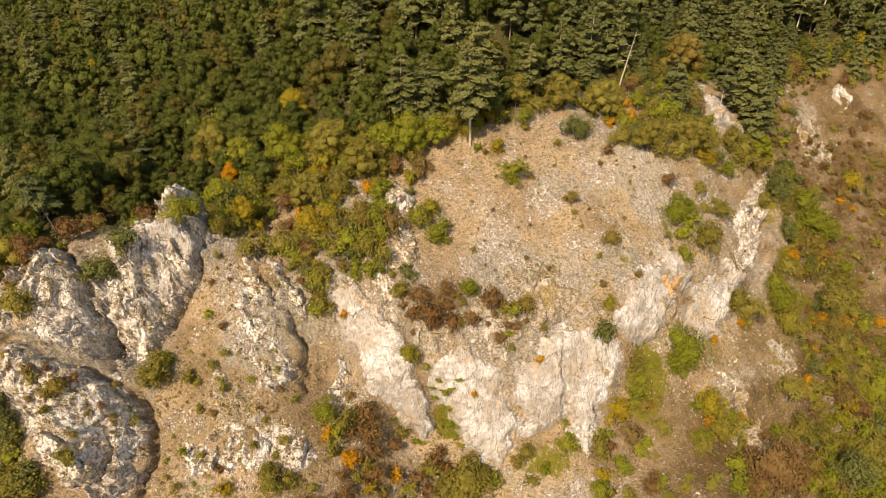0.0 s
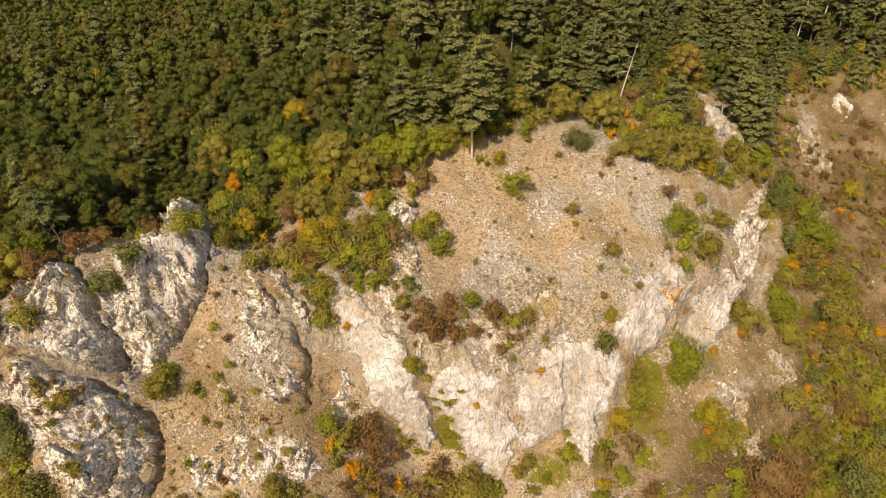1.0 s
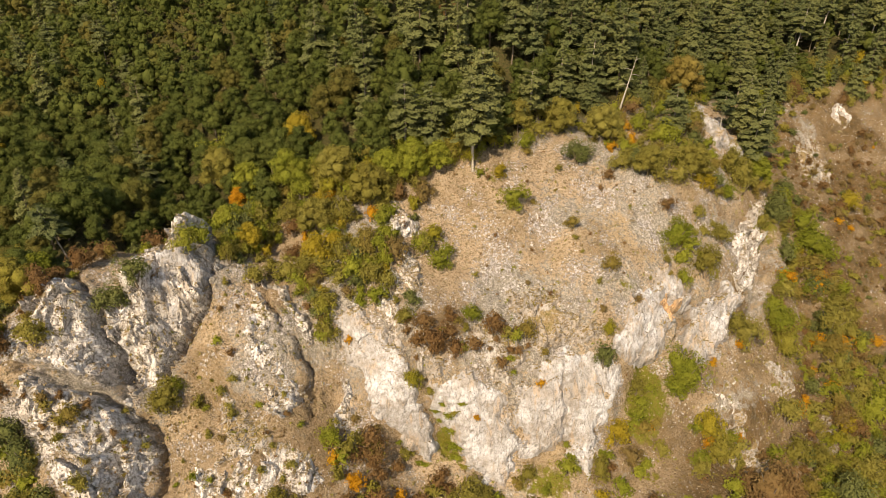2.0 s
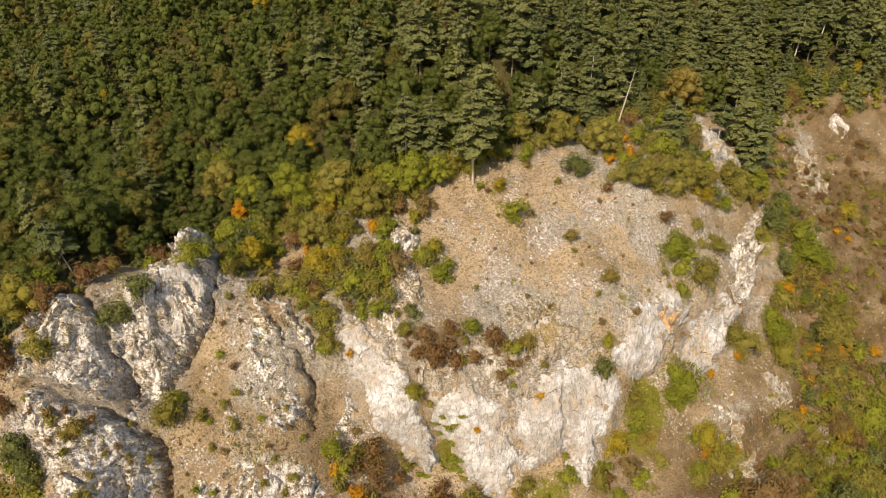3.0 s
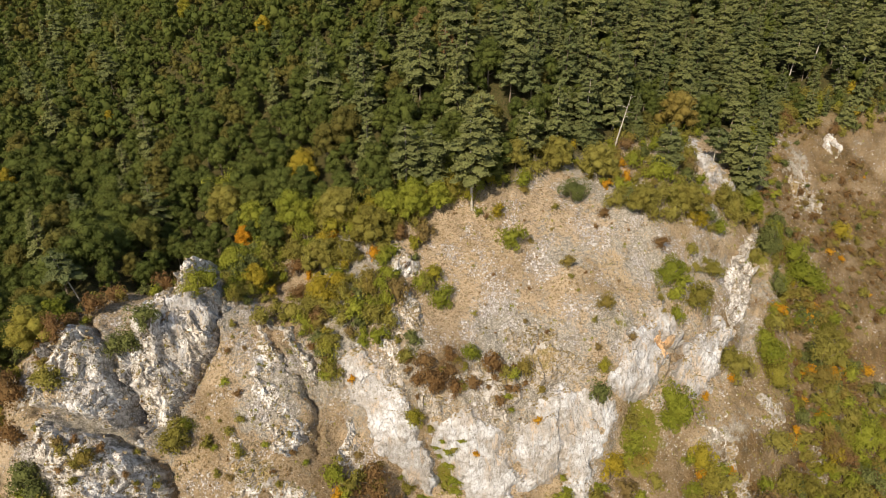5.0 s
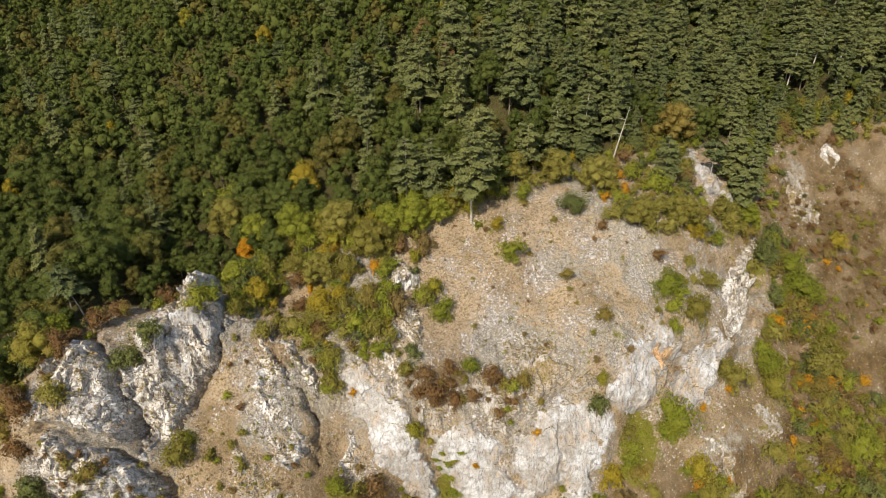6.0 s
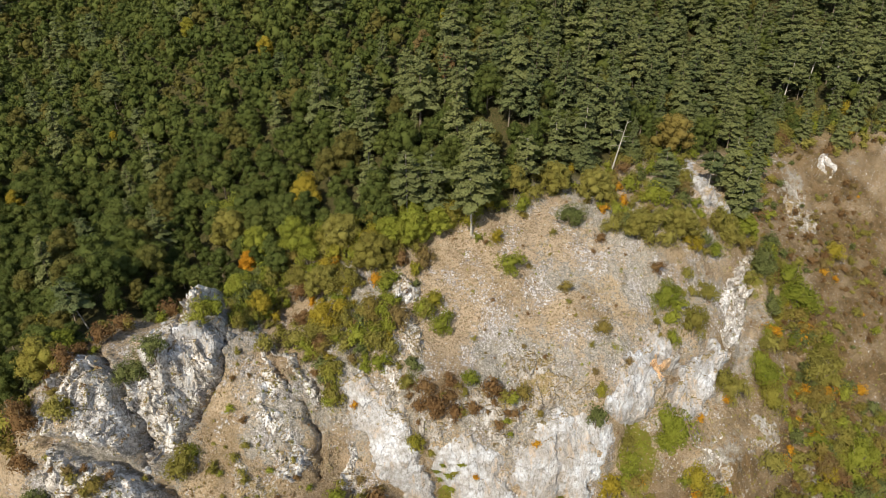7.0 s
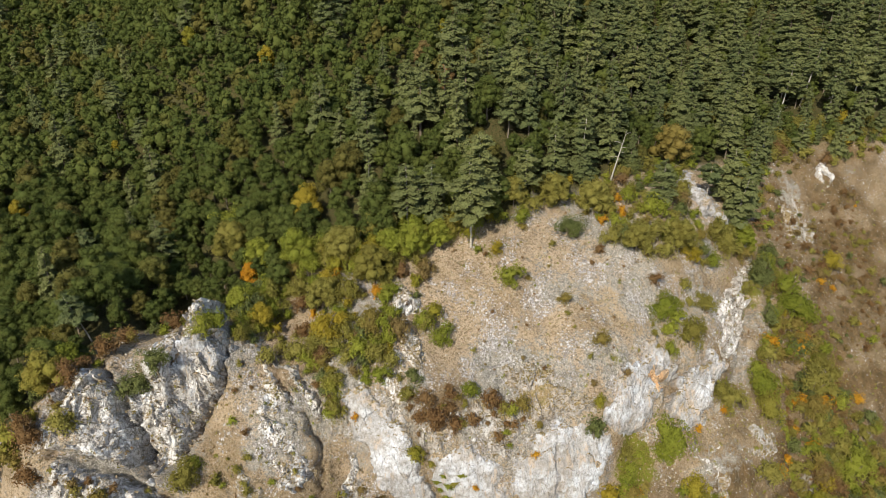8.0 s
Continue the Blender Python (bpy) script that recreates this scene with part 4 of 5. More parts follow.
def shrub_shape(r, leaves, size):
    """A shrub of one metre radius: stems from the ground, and an uneven crown."""
    stems = []
    for k in range(5):
        ang = k * 1.26 + r.random()
        tip = np.array([math.cos(ang) * 0.55, math.sin(ang) * 0.55, 0.8 + 0.4 * r.random()])
        stems.append(tube([[0, 0, -0.3], tip * 0.5 + [0, 0, 0.1], tip], [0.05, 0.03, 0.012], 4))
    points, normals = [], []
    lobes = []
    for k in range(13):
        ang = k * 2.4 + r.random()
        reach = 0.1 + 0.68 * r.random()
        lobes.append((np.array([math.cos(ang) * reach, math.sin(ang) * reach, 0.3 + (1.05 - 0.55 * reach) * r.random()]), 0.2 + 0.26 * r.random()))
    for centre, rad in lobes:
        way = unit(r.normal(size=(leaves // len(lobes), 3)) + [0, 0, 0.3])
        points.append(centre + way * rad * (0.75 + 0.5 * r.random((len(way), 1))) * [1, 1, 1.1])
        normals.append(way + [0, 0, 0.25])
    return join(stems), join([shell(lobes, r, 7, 9, 0.08), leaf_cards(np.concatenate(points), np.concatenate(normals), size, r, 1.25, 0.6)])


def plant_shrubs(colour, rows, talls=(0.8, 1.3)):
    """Shrubs at (u, v, radius)."""
    name, label, group = SHRUBS[colour]
    for u, v, radius in rows:
        radius *= 1.15
        sort = int(rng.integers(0, 3)), int(radius > 1.6) + int(radius > 2.6) + int(radius > 3.4)
        turn, tall = rng.random() * 6.28, talls[0] + (talls[1] - talls[0]) * rng.random()
        at = spot(u, v)
        shrub_count[colour] = shrub_count.get(colour, 0) + 1
        if shrub_count[colour] > 290:
            verts, faces = shrub_shape(np.random.default_rng(300 + sort[0]), 230, 0.175)[1]
            c, s = math.cos(turn), math.sin(turn)
            spun = verts @ np.array([[c, s, 0], [-s, c, 0], [0, 0, tall]]) * radius + np.array(at)
            spare_shrubs.setdefault(colour, []).append((spun, faces))
        elif (colour, sort) not in shrub_models:
            shape = shrub_shape(np.random.default_rng(300 + sort[0]), (300, 700, 1500, 2600)[sort[1]], (0.16, 0.11, 0.08, 0.062)[sort[1]])
            model = make_tree(name, label, "shrub", group, shape, BARK, LEAVES[colour])
            shrub_models[(colour, sort)] = model
            set_at(model, at, radius, turn, tall)
        else:
            again(shrub_models[(colour, sort)], at, radius, turn, tall)


plant_shrubs("green", [(-69.2, 25.6, 2.1), (-61.7, 21.2, 2.3), (-45.8, 53.8, 3.6), (-39.5, 26.0, 2.3), (-39.6, 5, 1.6), (-37.8, 27.4, 1.9), (-38, 32.8, 1.6), (-38, 35.9, 1.4), (-28.9, 44.4, 2.7), (-24.3, 42, 2), (-22.9, 21.3, 2), (-22.7, 46.3, 2.3), (-19.2, 13.8, 1.9), (-18.8, 16.9, 1.9), (-18.1, 42.9, 2), (-17.3, -2, 1.9), (-14.8, 23.2, 2.1), (-9.4, 45.5, 1.8), (-0.8, 26.2, 2.4), (-0.4, 52.7, 1.9), (0.6, 48.3, 1.6), (4.1, 16.9, 1.8), (6, 44.4, 1), (11.7, 37.4, 2.5), (19.9, -5.6, 1.8), (24.3, -12.6, 1.9), (32.5, 3.1, 2.2), (39.6, 7.6, 2.6)])
plant_shrubs("green", [(40.2, 8.2, 3.9), (40.8, 33.2, 3.1), (41.3, 26, 1.4), (42.7, -3.5, 1.7), (44, 48.3, 2.4), (45.8, -3.2, 2.7), (61.9, 53.2, 3), (62.5, 20.1, 3.7), (62.8, 16.3, 3), (72.8, -12.2, 3.6), (73, 42.4, 2.9), (74.1, 38.1, 3.9), (76.4, 35.5, 2.9), (78, 6.2, 1.5), (83.4, 5.4, 3.7)])
plant_shrubs("olive", [(-55.2, 9.5, 2.2), (-54.9, -13.1, 3.6), (-53.2, 1.9, 1.2), (-52.1, -13.3, 2.6), (-51.1, 24.9, 1.3), (-49.8, -0.2, 1.5), (-47.1, -8.8, 1.4), (-40.8, 2.6, 2.9), (-36.1, 2.9, 1.2), (-33.2, 29, 1.7), (-30.7, 1.3, 0.8), (-30, 32.3, 1.8), (-29.6, 21.6, 1.8), (-25, 23.4, 2.2), (-23.8, -11.3, 2.4), (-21.5, -11.3, 1.7), (-17.2, 34.4, 2.3), (-13, 28.4, 2.4), (-11.3, 22.4, 2.1), (-8.3, 43, 1.6), (-6.4, 16.4, 1.7), (-3.6, 28.7, 1.6), (0.5, -12.1, 2.5), (4.2, -12.1, 3.8), (13, 14.5, 1.6), (13.4, -6.3, 1.5), (14.9, 49.9, 1), (15, 57.5, 1.7)])
plant_shrubs("olive", [(21.5, 34.2, 1.4), (25.5, -5.7, 2), (27.4, 26.2, 1.5), (27.6, 56.9, 2.2), (31.4, 59.7, 2.3), (32, 47.2, 2.3), (32.3, 7.5, 2), (36.3, 48.4, 2.6), (37.6, 44.1, 2.1), (40.3, 47.4, 2.4), (41.8, 44, 2.1), (46.1, 27.9, 2.8), (47.5, 46.9, 2.5), (49.9, 35, 2.4), (51.7, 18.5, 2.2), (53.8, 16.6, 3.1), (55.7, 51.4, 2.6), (58.3, 49.7, 2.9), (61, -2.7, 2.7), (62.2, 41.6, 1.7), (62.5, 47.9, 2), (65.2, -4.4, 2.5), (70.6, -4.1, 2.4), (74.6, 16.9, 3), (75.6, 21.1, 3.6), (75.8, -8, 2.9), (78.1, 26.2, 3.1)])
plant_shrubs("yellow", [(-53.3, 31.1, 1.7), (-29.9, 60.5, 2.6), (-29.7, -12.2, 1.4), (-21.7, 38.4, 1.8), (-20.9, 26.2, 2.5), (-18.5, 28.8, 2), (-15.7, 38.7, 1.7), (-15.5, 26.6, 1.8), (-14.1, 41.8, 2.8), (-5.6, 37, 1.3), (-5, 6.6, 1.6), (-2.2, 30.9, 1.9), (9.5, 44, 1.4), (13.6, 60.4, 1.8), (22.2, 62.3, 2.1), (23.8, 60.7, 1.6), (26.4, 15.7, 1.4), (28.9, -0.6, 2.8), (45, 0.5, 2.7), (48.2, 44, 1.8), (87.8, 50.1, 2.3)])
plant_shrubs("orange", [(-20.3, 39.8, 1.4), (-16.7, -4.7, 1.2), (-15, 13, 0.8), (-13.6, -8.1, 1.6), (-12.5, 34.9, 1.2), (4.8, 2.1, 0.7), (15.1, 7.3, 0.8), (31, 52.2, 1.1), (34.5, 1.5, 0.7), (35, 58.3, 1), (35.5, 54.6, 1.2), (46.5, 12.5, 0.8), (49.9, -0.2, 1.1), (52.5, 15.8, 1), (62.9, 4.8, 1.4), (67.2, 7.9, 1.1), (73.5, 10.6, 1.4), (74.9, 32.2, 1.2), (87.7, 20.4, 1.6)])
plant_shrubs("brown", [(-58.4, 14.7, 1.3), (-20.9, 22.6, 1.6), (-14.5, -4, 1.6), (-11.4, -4.5, 2.7), (-10.5, -10.5, 2.2), (-8.1, 39.1, 1.6), (-3.4, 15.7, 1.7), (-2.1, 11.6, 2.6), (7.6, 14.9, 2), (29.2, 44.8, 1.2), (32, -11.7, 1.7), (39, 38.6, 1.5), (48.6, -12.2, 2.6), (53.7, -10.9, 3.6), (73.3, 3.6, 2.5), (75.9, 2.5, 2)])
plant_shrubs("dark", [(-55.9, -5.6, 2.3), (-54.8, 39.4, 2.2), (-52.2, -10.9, 1.9), (-48.8, 16.1, 1.7), (-47, 16.2, 2.6), (-43.8, 19.1, 2.3), (-5.6, 19.4, 1.6), (24.1, 48.7, 3), (25.5, 10.9, 2.1), (66.1, 44.6, 2.8), (68.1, -11.6, 3.9), (70, 50, 2.3), (79, -2.7, 4.3)])

# large bushes below the walls
plant_shrubs("olive", [(4.1, -11.5, 4.0), (47.9, -11.7, 2.4), (-53.9, -13.1, 3.6), (60.2, 3.5, 2.9), (71.2, -8.3, 3.1), (75.9, -6.0, 3.4)])
plant_shrubs("brown", [(52.1, -10.4, 4.2), (-11.5, -2.2, 2.1), (-10.5, -6.6, 1.5)])
plant_shrubs("yellow", [(44.6, 1.3, 1.4), (-10.8, -11.8, 1.3)])
plant_shrubs("orange", [(45.9, 0.2, 1.3), (44.9, -1.3, 1.1), (-13.5, -7.8, 1.1)])
plant_shrubs("green", [(42.9, 1.3, 1.4), (42.9, -4.0, 1.5), (48.1, -0.7, 1.7), (83.7, 6.2, 2.9), (-17.2, -2.2, 1.7), (63.5, -11.6, 2.5)])

# moss and fresh growth below the walls
plant_shrubs("green", [(-1.7, 3.4, 0.9), (-1.1, 2.3, 0.9), (0.1, 1.1, 0.9), (1.4, 3.2, 0.9), (2.4, 4.4, 0.9), (0.5, -0.8, 0.9), (1.4, -3.0, 0.9), (2.8, -4.6, 0.9), (2.3, -1.8, 0.9), (-7.5, -1.0, 0.9), (-5.9, -2.6, 0.9), (-4.4, -3.9, 0.9), (-3.5, -4.3, 0.9), (-2.5, 6.2, 0.9), (20.5, -2.7, 0.9), (19.9, -1.0, 0.9)], (0.25, 0.4))
plant_shrubs("green", [(0.4, 2.6, 1.0), (0.9, 0.6, 1.2), (1.3, -1.4, 1.3), (1.9, -3.4, 1.0), (-0.6, 4.2, 0.7), (0.2, -0.6, 1.0), (33.0, 5.5, 1.8), (32.0, 2.0, 1.6), (34.5, 8.0, 1.4), (21.0, -3.0, 0.9), (21.8, -5.0, 1.0), (9.8, 11.0, 0.9), (10.6, 9.0, 0.8)], (0.45, 0.7))


def fill_shrubs(outline, count, gap, sizes, colours, seed, talls=(0.8, 1.3)):
    """Shrubs strewn over an outline in u, v, no two nearer than gap; colours: name and share."""
    r = np.random.default_rng(seed)
    us, vs = [p[0] for p in outline], [p[1] for p in outline]
    rows, tries = [], 0
    while len(rows) < count and tries < count * 30:
        tries += 1
        u, v = r.uniform(min(us), max(us)), r.uniform(min(vs), max(vs))
        if outline_distance(np.array([u]), np.array([v]), outline)[0] < 0 or math.hypot((u - 55.5) / 5, (v - 62) / 9) < 1:
            continue
        if all(math.hypot(u - a, v - b) > gap for a, b, _ in rows):
            rows.append((u, v, sizes[0] + (sizes[1] - sizes[0]) * r.random() ** 1.6))
    names, shares = list(colours), np.array(list(colours.values()), float)
    picks = r.choice(len(names), len(rows), p=shares / shares.sum())
    for k, name in enumerate(names):
        plant_shrubs(name, [row for row, q in zip(rows, picks) if q == k], talls)


AUTUMN = {"olive": 50, "green": 34, "yellow": 6, "orange": 1, "brown": 7, "dark": 3}
# between the wood and the crags
fill_shrubs([(-35, 30), (-30, 37), (-22, 43), (-13, 46), (-4, 48), (-3, 40), (-3, 30), (-6, 22), (-10, 19), (-15, 19), (-18, 13), (-21, 17), (-25, 21)], 92, 1.5, (0.8, 2.2), AUTUMN, 1, (0.8, 1.25))
fill_shrubs([(-23, 27), (-18, 30), (-8, 31), (-7, 24), (-12, 20), (-17, 15), (-20, 12.5), (-22, 17)], 26, 1.6, (0.9, 2.0), {"olive": 36, "green": 48, "brown": 10, "dark": 6}, 23)
# young green trees along the rim of the wood
fill_shrubs([(-36, 35), (-30, 41), (-20, 46.5), (-10, 50), (4, 52), (4, 48.5), (-8, 45), (-18, 41), (-28, 36), (-33, 33)], 46, 2.0, (1.5, 2.8), {"green": 62, "olive": 33, "yellow": 5}, 21, (0.9, 1.3))
fill_shrubs([(-39, 35), (-36.5, 29.5), (-33.5, 28), (-31, 33), (-33, 38)], 16, 1.2, (1.2, 2.2), {"green": 50, "dark": 30, "olive": 20}, 17, (1.0, 1.8))
fill_shrubs([(-38.2, 33), (-36.4, 28), (-34.5, 25), (-31.5, 28), (-32, 34)], 24, 1.0, (0.8, 1.7), {"green": 40, "dark": 25, "olive": 35}, 22, (0.9, 1.6))
# along the edge of the wood above the dry slope
fill_shrubs([(-5, 47), (-4, 51), (12, 52), (14, 60), (26, 64), (27, 58), (16, 54), (13, 49), (4, 47)], 24, 1.8, (1.0, 2.0), {"olive": 40, "green": 30, "yellow": 25}, 2)
# the spur with the pines
fill_shrubs([(26, 54), (28, 64), (40, 72), (56, 74), (64, 60), (65, 52), (60, 48), (52, 43), (44, 44), (34, 46)], 80, 2.1, (1.0, 2.4), {"olive": 45, "green": 34, "yellow": 7, "dark": 10, "brown": 4}, 3, (0.8, 1.3))
# under the wood at the far slope
fill_shrubs([(62, 68), (76, 82), (84, 92), (112, 92), (112, 86), (86, 84), (78, 76), (66, 64)], 60, 1.9, (1.2, 2.6), {"olive": 55, "green": 25, "dark": 20, "yellow": 2, "brown": 4}, 4)
# down the gully beyond the ridge
fill_shrubs([(64, 48), (70, 50), (76, 38), (80, 30), (84, 22), (92, 16), (96, 2), (86, -18), (60, -20), (62, -4), (68, 6), (66, 16), (60, 22), (66, 34)], 380, 1.05, (0.7, 2.2), {"green": 27, "olive": 40, "brown": 15, "orange": 2, "yellow": 3, "dark": 14}, 5)
fill_shrubs([(44, 26), (50, 36), (46, 40), (40, 34), (41, 27)], 8, 1.5, (0.8, 1.8), {"olive": 60, "green": 40}, 6)
fill_shrubs([(66, 56), (100, 72), (104, 34), (88, 28), (78, 34)], 180, 1.3, (0.3, 1.3), {"brown": 48, "olive": 34, "dark": 10, "green": 8, "orange": 2}, 7)
fill_shrubs([(68, 58), (78, 78), (88, 83), (110, 86), (110, 80), (90, 78), (82, 72), (74, 56)], 34, 1.8, (0.6, 1.8), {"olive": 55, "green": 15, "dark": 15, "brown": 15}, 24)
# foot of the walls
fill_shrubs([(-20, 2), (-12, 2), (-4, -6), (2, -9), (-2, -20), (-22, -20), (-17, -8)], 42, 1.5, (0.8, 2.1), {"brown": 40, "olive": 30, "green": 12, "orange": 4, "yellow": 6}, 8)
fill_shrubs([(3, -10), (14, -7), (24, -9), (30, 4), (35, 9), (38, 2), (42, -6), (40, -20), (4, -20)], 44, 1.8, (0.7, 1.9), {"olive": 50, "green": 38, "brown": 8, "yellow": 4}, 9)
fill_shrubs([(42, -4), (58, 0), (60, -20), (40, -20)], 26, 1.8, (0.7, 2.2), {"olive": 40, "brown": 30, "green": 22, "orange": 6}, 10)
# below and beside the left crags
fill_shrubs([(-58, 0), (-54, -6), (-48, -14), (-44, -22), (-70, -24), (-78, 0), (-75, 16), (-62, 16), (-60, 8)], 75, 1.6, (1.2, 2.6), {"olive": 40, "dark": 30, "green": 22, "brown": 8}, 11)
fill_shrubs([(-60, 14), (-58, 22), (-52, 27), (-47, 33), (-44, 34), (-46, 30), (-52, 22), (-57, 13)], 22, 1.4, (0.8, 1.8), {"olive": 45, "green": 25, "brown": 20, "dark": 10}, 12)
fill_shrubs([(-57, 5), (-50, 5), (-43, 1), (-41, -8), (-48, -8)], 20, 1.2, (0.3, 0.9), {"olive": 60, "brown": 40}, 13)
fill_shrubs([(-36, 26), (-22, 4), (-18, -12), (-38, -14), (-39, 4)], 34, 2.0, (0.3, 0.9), {"olive": 50, "green": 25, "brown": 25}, 14)
# the dry slope
fill_shrubs([(-2, 44), (22, 48), (46, 44), (50, 36), (34, 20), (10, 14), (-4, 24)], 46, 2.0, (0.25, 0.8), {"olive": 55, "brown": 40, "green": 5}, 15)
fill_shrubs([(-8, 20), (10, 18), (16, 12), (4, 8), (-6, 10)], 30, 1.2, (0.5, 1.4), {"brown": 65, "olive": 28, "orange": 3, "green": 6}, 16)


for colour, pieces in spare_shrubs.items():
    verts, faces = join(pieces)
    shade = np.concatenate([np.full(len(a), q) for (a, _), q in zip(pieces, rng.random(len(pieces)))])
    tagged(new("low_scrub", mesh_of("low_scrub", verts, faces, LEAVES[colour], shade=shade)), "dense " + colour + " autumn scrub on the hillside", "scrub", kind="stuff")


# ---- single trees that stand out ----
def stand_out(label, u, v, height, radius, bare, flat, seed, leaves=2600, lean=(0.0, 0.0)):
    """A pine of its own shape."""
    shape = pine_shape(np.random.default_rng(seed), height, radius, leaves, 0.28, bare, flat)
    bent = []
    for verts, faces in shape:
        verts = verts.copy()
        verts[:, :2] += np.outer(np.maximum(verts[:, 2], 0), lean)
        bent.append((verts, faces))
    ob = make_tree("pine_tree", label, "tree", "pines at the wood's edge", bent, PALE_BARK, LEAVES["pine"])
    ob.location = spot(u, v, 0.1)
    return ob


stand_out("tall pine with a long bare pale trunk", 4.8, 45.8, 17.5, 4.2, 0.40, 0.7, 501, 3600)
stand_out("layered dark pine behind the bare-trunked pine", 6.4, 53.0, 17.0, 4.2, 0.40, 0.75, 502, 3600)
stand_out("tall pine with a pale trunk showing through", -7.4, 49.5, 14.5, 3.2, 0.35, 0.6, 503)
stand_out("broad pine with level boughs", -2.6, 50.5, 13.5, 3.3, 0.25, 0.5, 504)
stand_out("slender pine above the slope", -15.0, 53.0, 13.0, 2.6, 0.15, 0.2, 505)
stand_out("flat-topped pine on the slope's rim", 15.8, 57.5, 11.0, 3.0, 0.35, 0.8, 506)
stand_out("dense dark conical pine", 22.5, 63.0, 14.0, 3.6, 0.05, 0.1, 507, 3600)
stand_out("dense dark conical pine", 28.5, 66.0, 15.0, 3.8, 0.05, 0.1, 508, 3600)
stand_out("dark pine on the spur", 44.0, 57.0, 10.5, 2.9, 0.3, 0.6, 509)
stand_out("dark pine before a white boulder", 54.6, 60.0, 8.0, 2.6, 0.6, 0.9, 510, 1500)
stand_out("dark leaning pine on the ridge", 61.0, 55.0, 12.5, 4.0, 0.2, 0.5, 511, 2600, (0.15, 0.0))
stand_out("dark pine on the ridge", 60.5, 61.0, 13.0, 4.0, 0.2, 0.5, 512)
for k, (u, v, tall) in enumerate([(104, 103, 18), (105, 95.5, 16), (95, 100, 17), (71, 90, 16), (79, 99, 17), (88, 95, 16), (113, 98, 15), (98, 93, 14)]):
    stand_out("tall pine with a bare pale trunk at the wood's rim", u, v, tall, 2.9, 0.5 + 0.03 * (k % 3), 0.6, 520 + k, 2000, (0.06 * (k % 3), 0.0))
for k, (u, v, tall) in enumerate([(66.5, 60.0, 9.0), (69.5, 65.5, 10.0), (73.0, 71.5, 10.5), (76.5, 77.0, 11.0), (89.0, 83.5, 9.0), (97.5, 82.0, 8.0)]):
    stand_out("dark pine at the rim of the brown slope", u, v, tall, 2.7, 0.12, 0.35, 540 + k, 2000)
stand_out("leaning pine with a bare pale trunk", -58.8, 25.5, 8.5, 2.6, 0.55, 0.6, 513, 1800, (-0.35, 0.05))


def dead_tree(u, v, height, lean, seed):
    r = np.random.default_rng(seed)
    root = tagged(new("dead_tree"), "bare bleached dead pine trunk leaning over shrubs", "tree")
    ts = np.linspace(0, 1, 7)
    part("trunk", mesh_of("trunk", *tube(np.stack([lean[0] * ts, lean[1] * ts, height * ts - 0.4], -1), 0.2 * (1.1 - 0.9 * ts)), PALE_BARK, True), root)
    for k in range(7):
        f = 0.45 + 0.08 * k
        foot = np.array([lean[0] * f, lean[1] * f, height * f - 0.4])
        ang = k * 2.1 + r.random()
        tip = foot + np.array([math.cos(ang), math.sin(ang) * 0.6, 0.1 - 0.25 * (k % 2)]) * (1.0 + 1.4 * r.random())
        part("branch", mesh_of("branch", *tube([foot, (foot + tip) / 2 + [0, 0, 0.15], tip], [0.06, 0.04, 0.015], 4), PALE_BARK, True), root)
    root.location = spot(u, v)
    return root


def lone_tree(name, label, u, v, height, radius, leaves, seed):
    """A broadleaf tree that stands out of the wood by its colour."""
    ob = make_tree(name, label, "tree", "trees at the wood's edge", broadleaf_shape(np.random.default_rng(seed), height, radius, 4200, 0.21, 26), BARK, LEAVES[leaves])
    ob.location = spot(u, v, 0.2)
    return ob


lone_tree("autumn_tree", "small orange autumn tree at the rim of the wood", -37.6, 39.2, 6.4, 2.0, "orange", 1120)
lone_tree("yellow_tree", "pale yellow green tree among the dark beeches", -28.5, 54.5, 7.6, 3.3, "yellow", 1232)
lone_tree("green_tree", "round olive green tree at the wood's edge", -43.5, 47.0, 9.5, 4.1, "olive", 1095)
lone_tree("green_tree", "fresh green beech at the wood's edge", -36.3, 43.2, 7.4, 3.2, "green", 1145)
lone_tree("green_tree", "fresh green beech at the wood's edge", -27.6, 42.3, 8.5, 3.7, "green", 1220)
lone_tree("green_tree", "yellowing broadleaf tree above the crags", -13.0, 37.8, 8.4, 3.6, "olive", 1355)
lone_tree("green_tree", "fresh green beech above the dry slope", -6.0, 43.3, 8.1, 3.5, "green", 1430)
lone_tree("green_tree", "fresh green beech above the dry slope", -1.5, 45.7, 5.7, 2.5, "green", 1475)
lone_tree("green_tree", "olive broadleaf tree above the crags", -19.1, 42.6, 7.8, 3.4, "olive", 1300)
lone_tree("green_tree", "fresh green beech above the crags", -10.0, 43.1, 6.7, 2.9, "green", 1390)
lone_tree("green_tree", "yellow green broadleaf tree above the crags", -22.1, 33.1, 6.9, 3.0, "olive", 1260)
lone_tree("green_tree", "fresh green tree beside the summit of the crag", -36.3, 32.0, 5.0, 2.2, "green", 1085)
lone_tree("yellow_tree", "yellow green small tree beside the gully", -32.7, 29.6, 5.1, 2.2, "yellow", 1145)
lone_tree("green_tree", "fresh green tree below the pines", -59.9, 15.9, 8.0, 3.5, "green", 740)
lone_tree("green_tree", "fresh green tree below the pines", -58.3, 19.0, 5.9, 2.6, "green", 780)
lone_tree("green_tree", "dark green tree on the spur with pines", 35.8, 44.7, 6.0, 2.6, "olive", 1840)
lone_tree("green_tree", "pale green broadleaf tree among the pines", 51.0, 72.4, 10.0, 4.4, "olive", 1905)
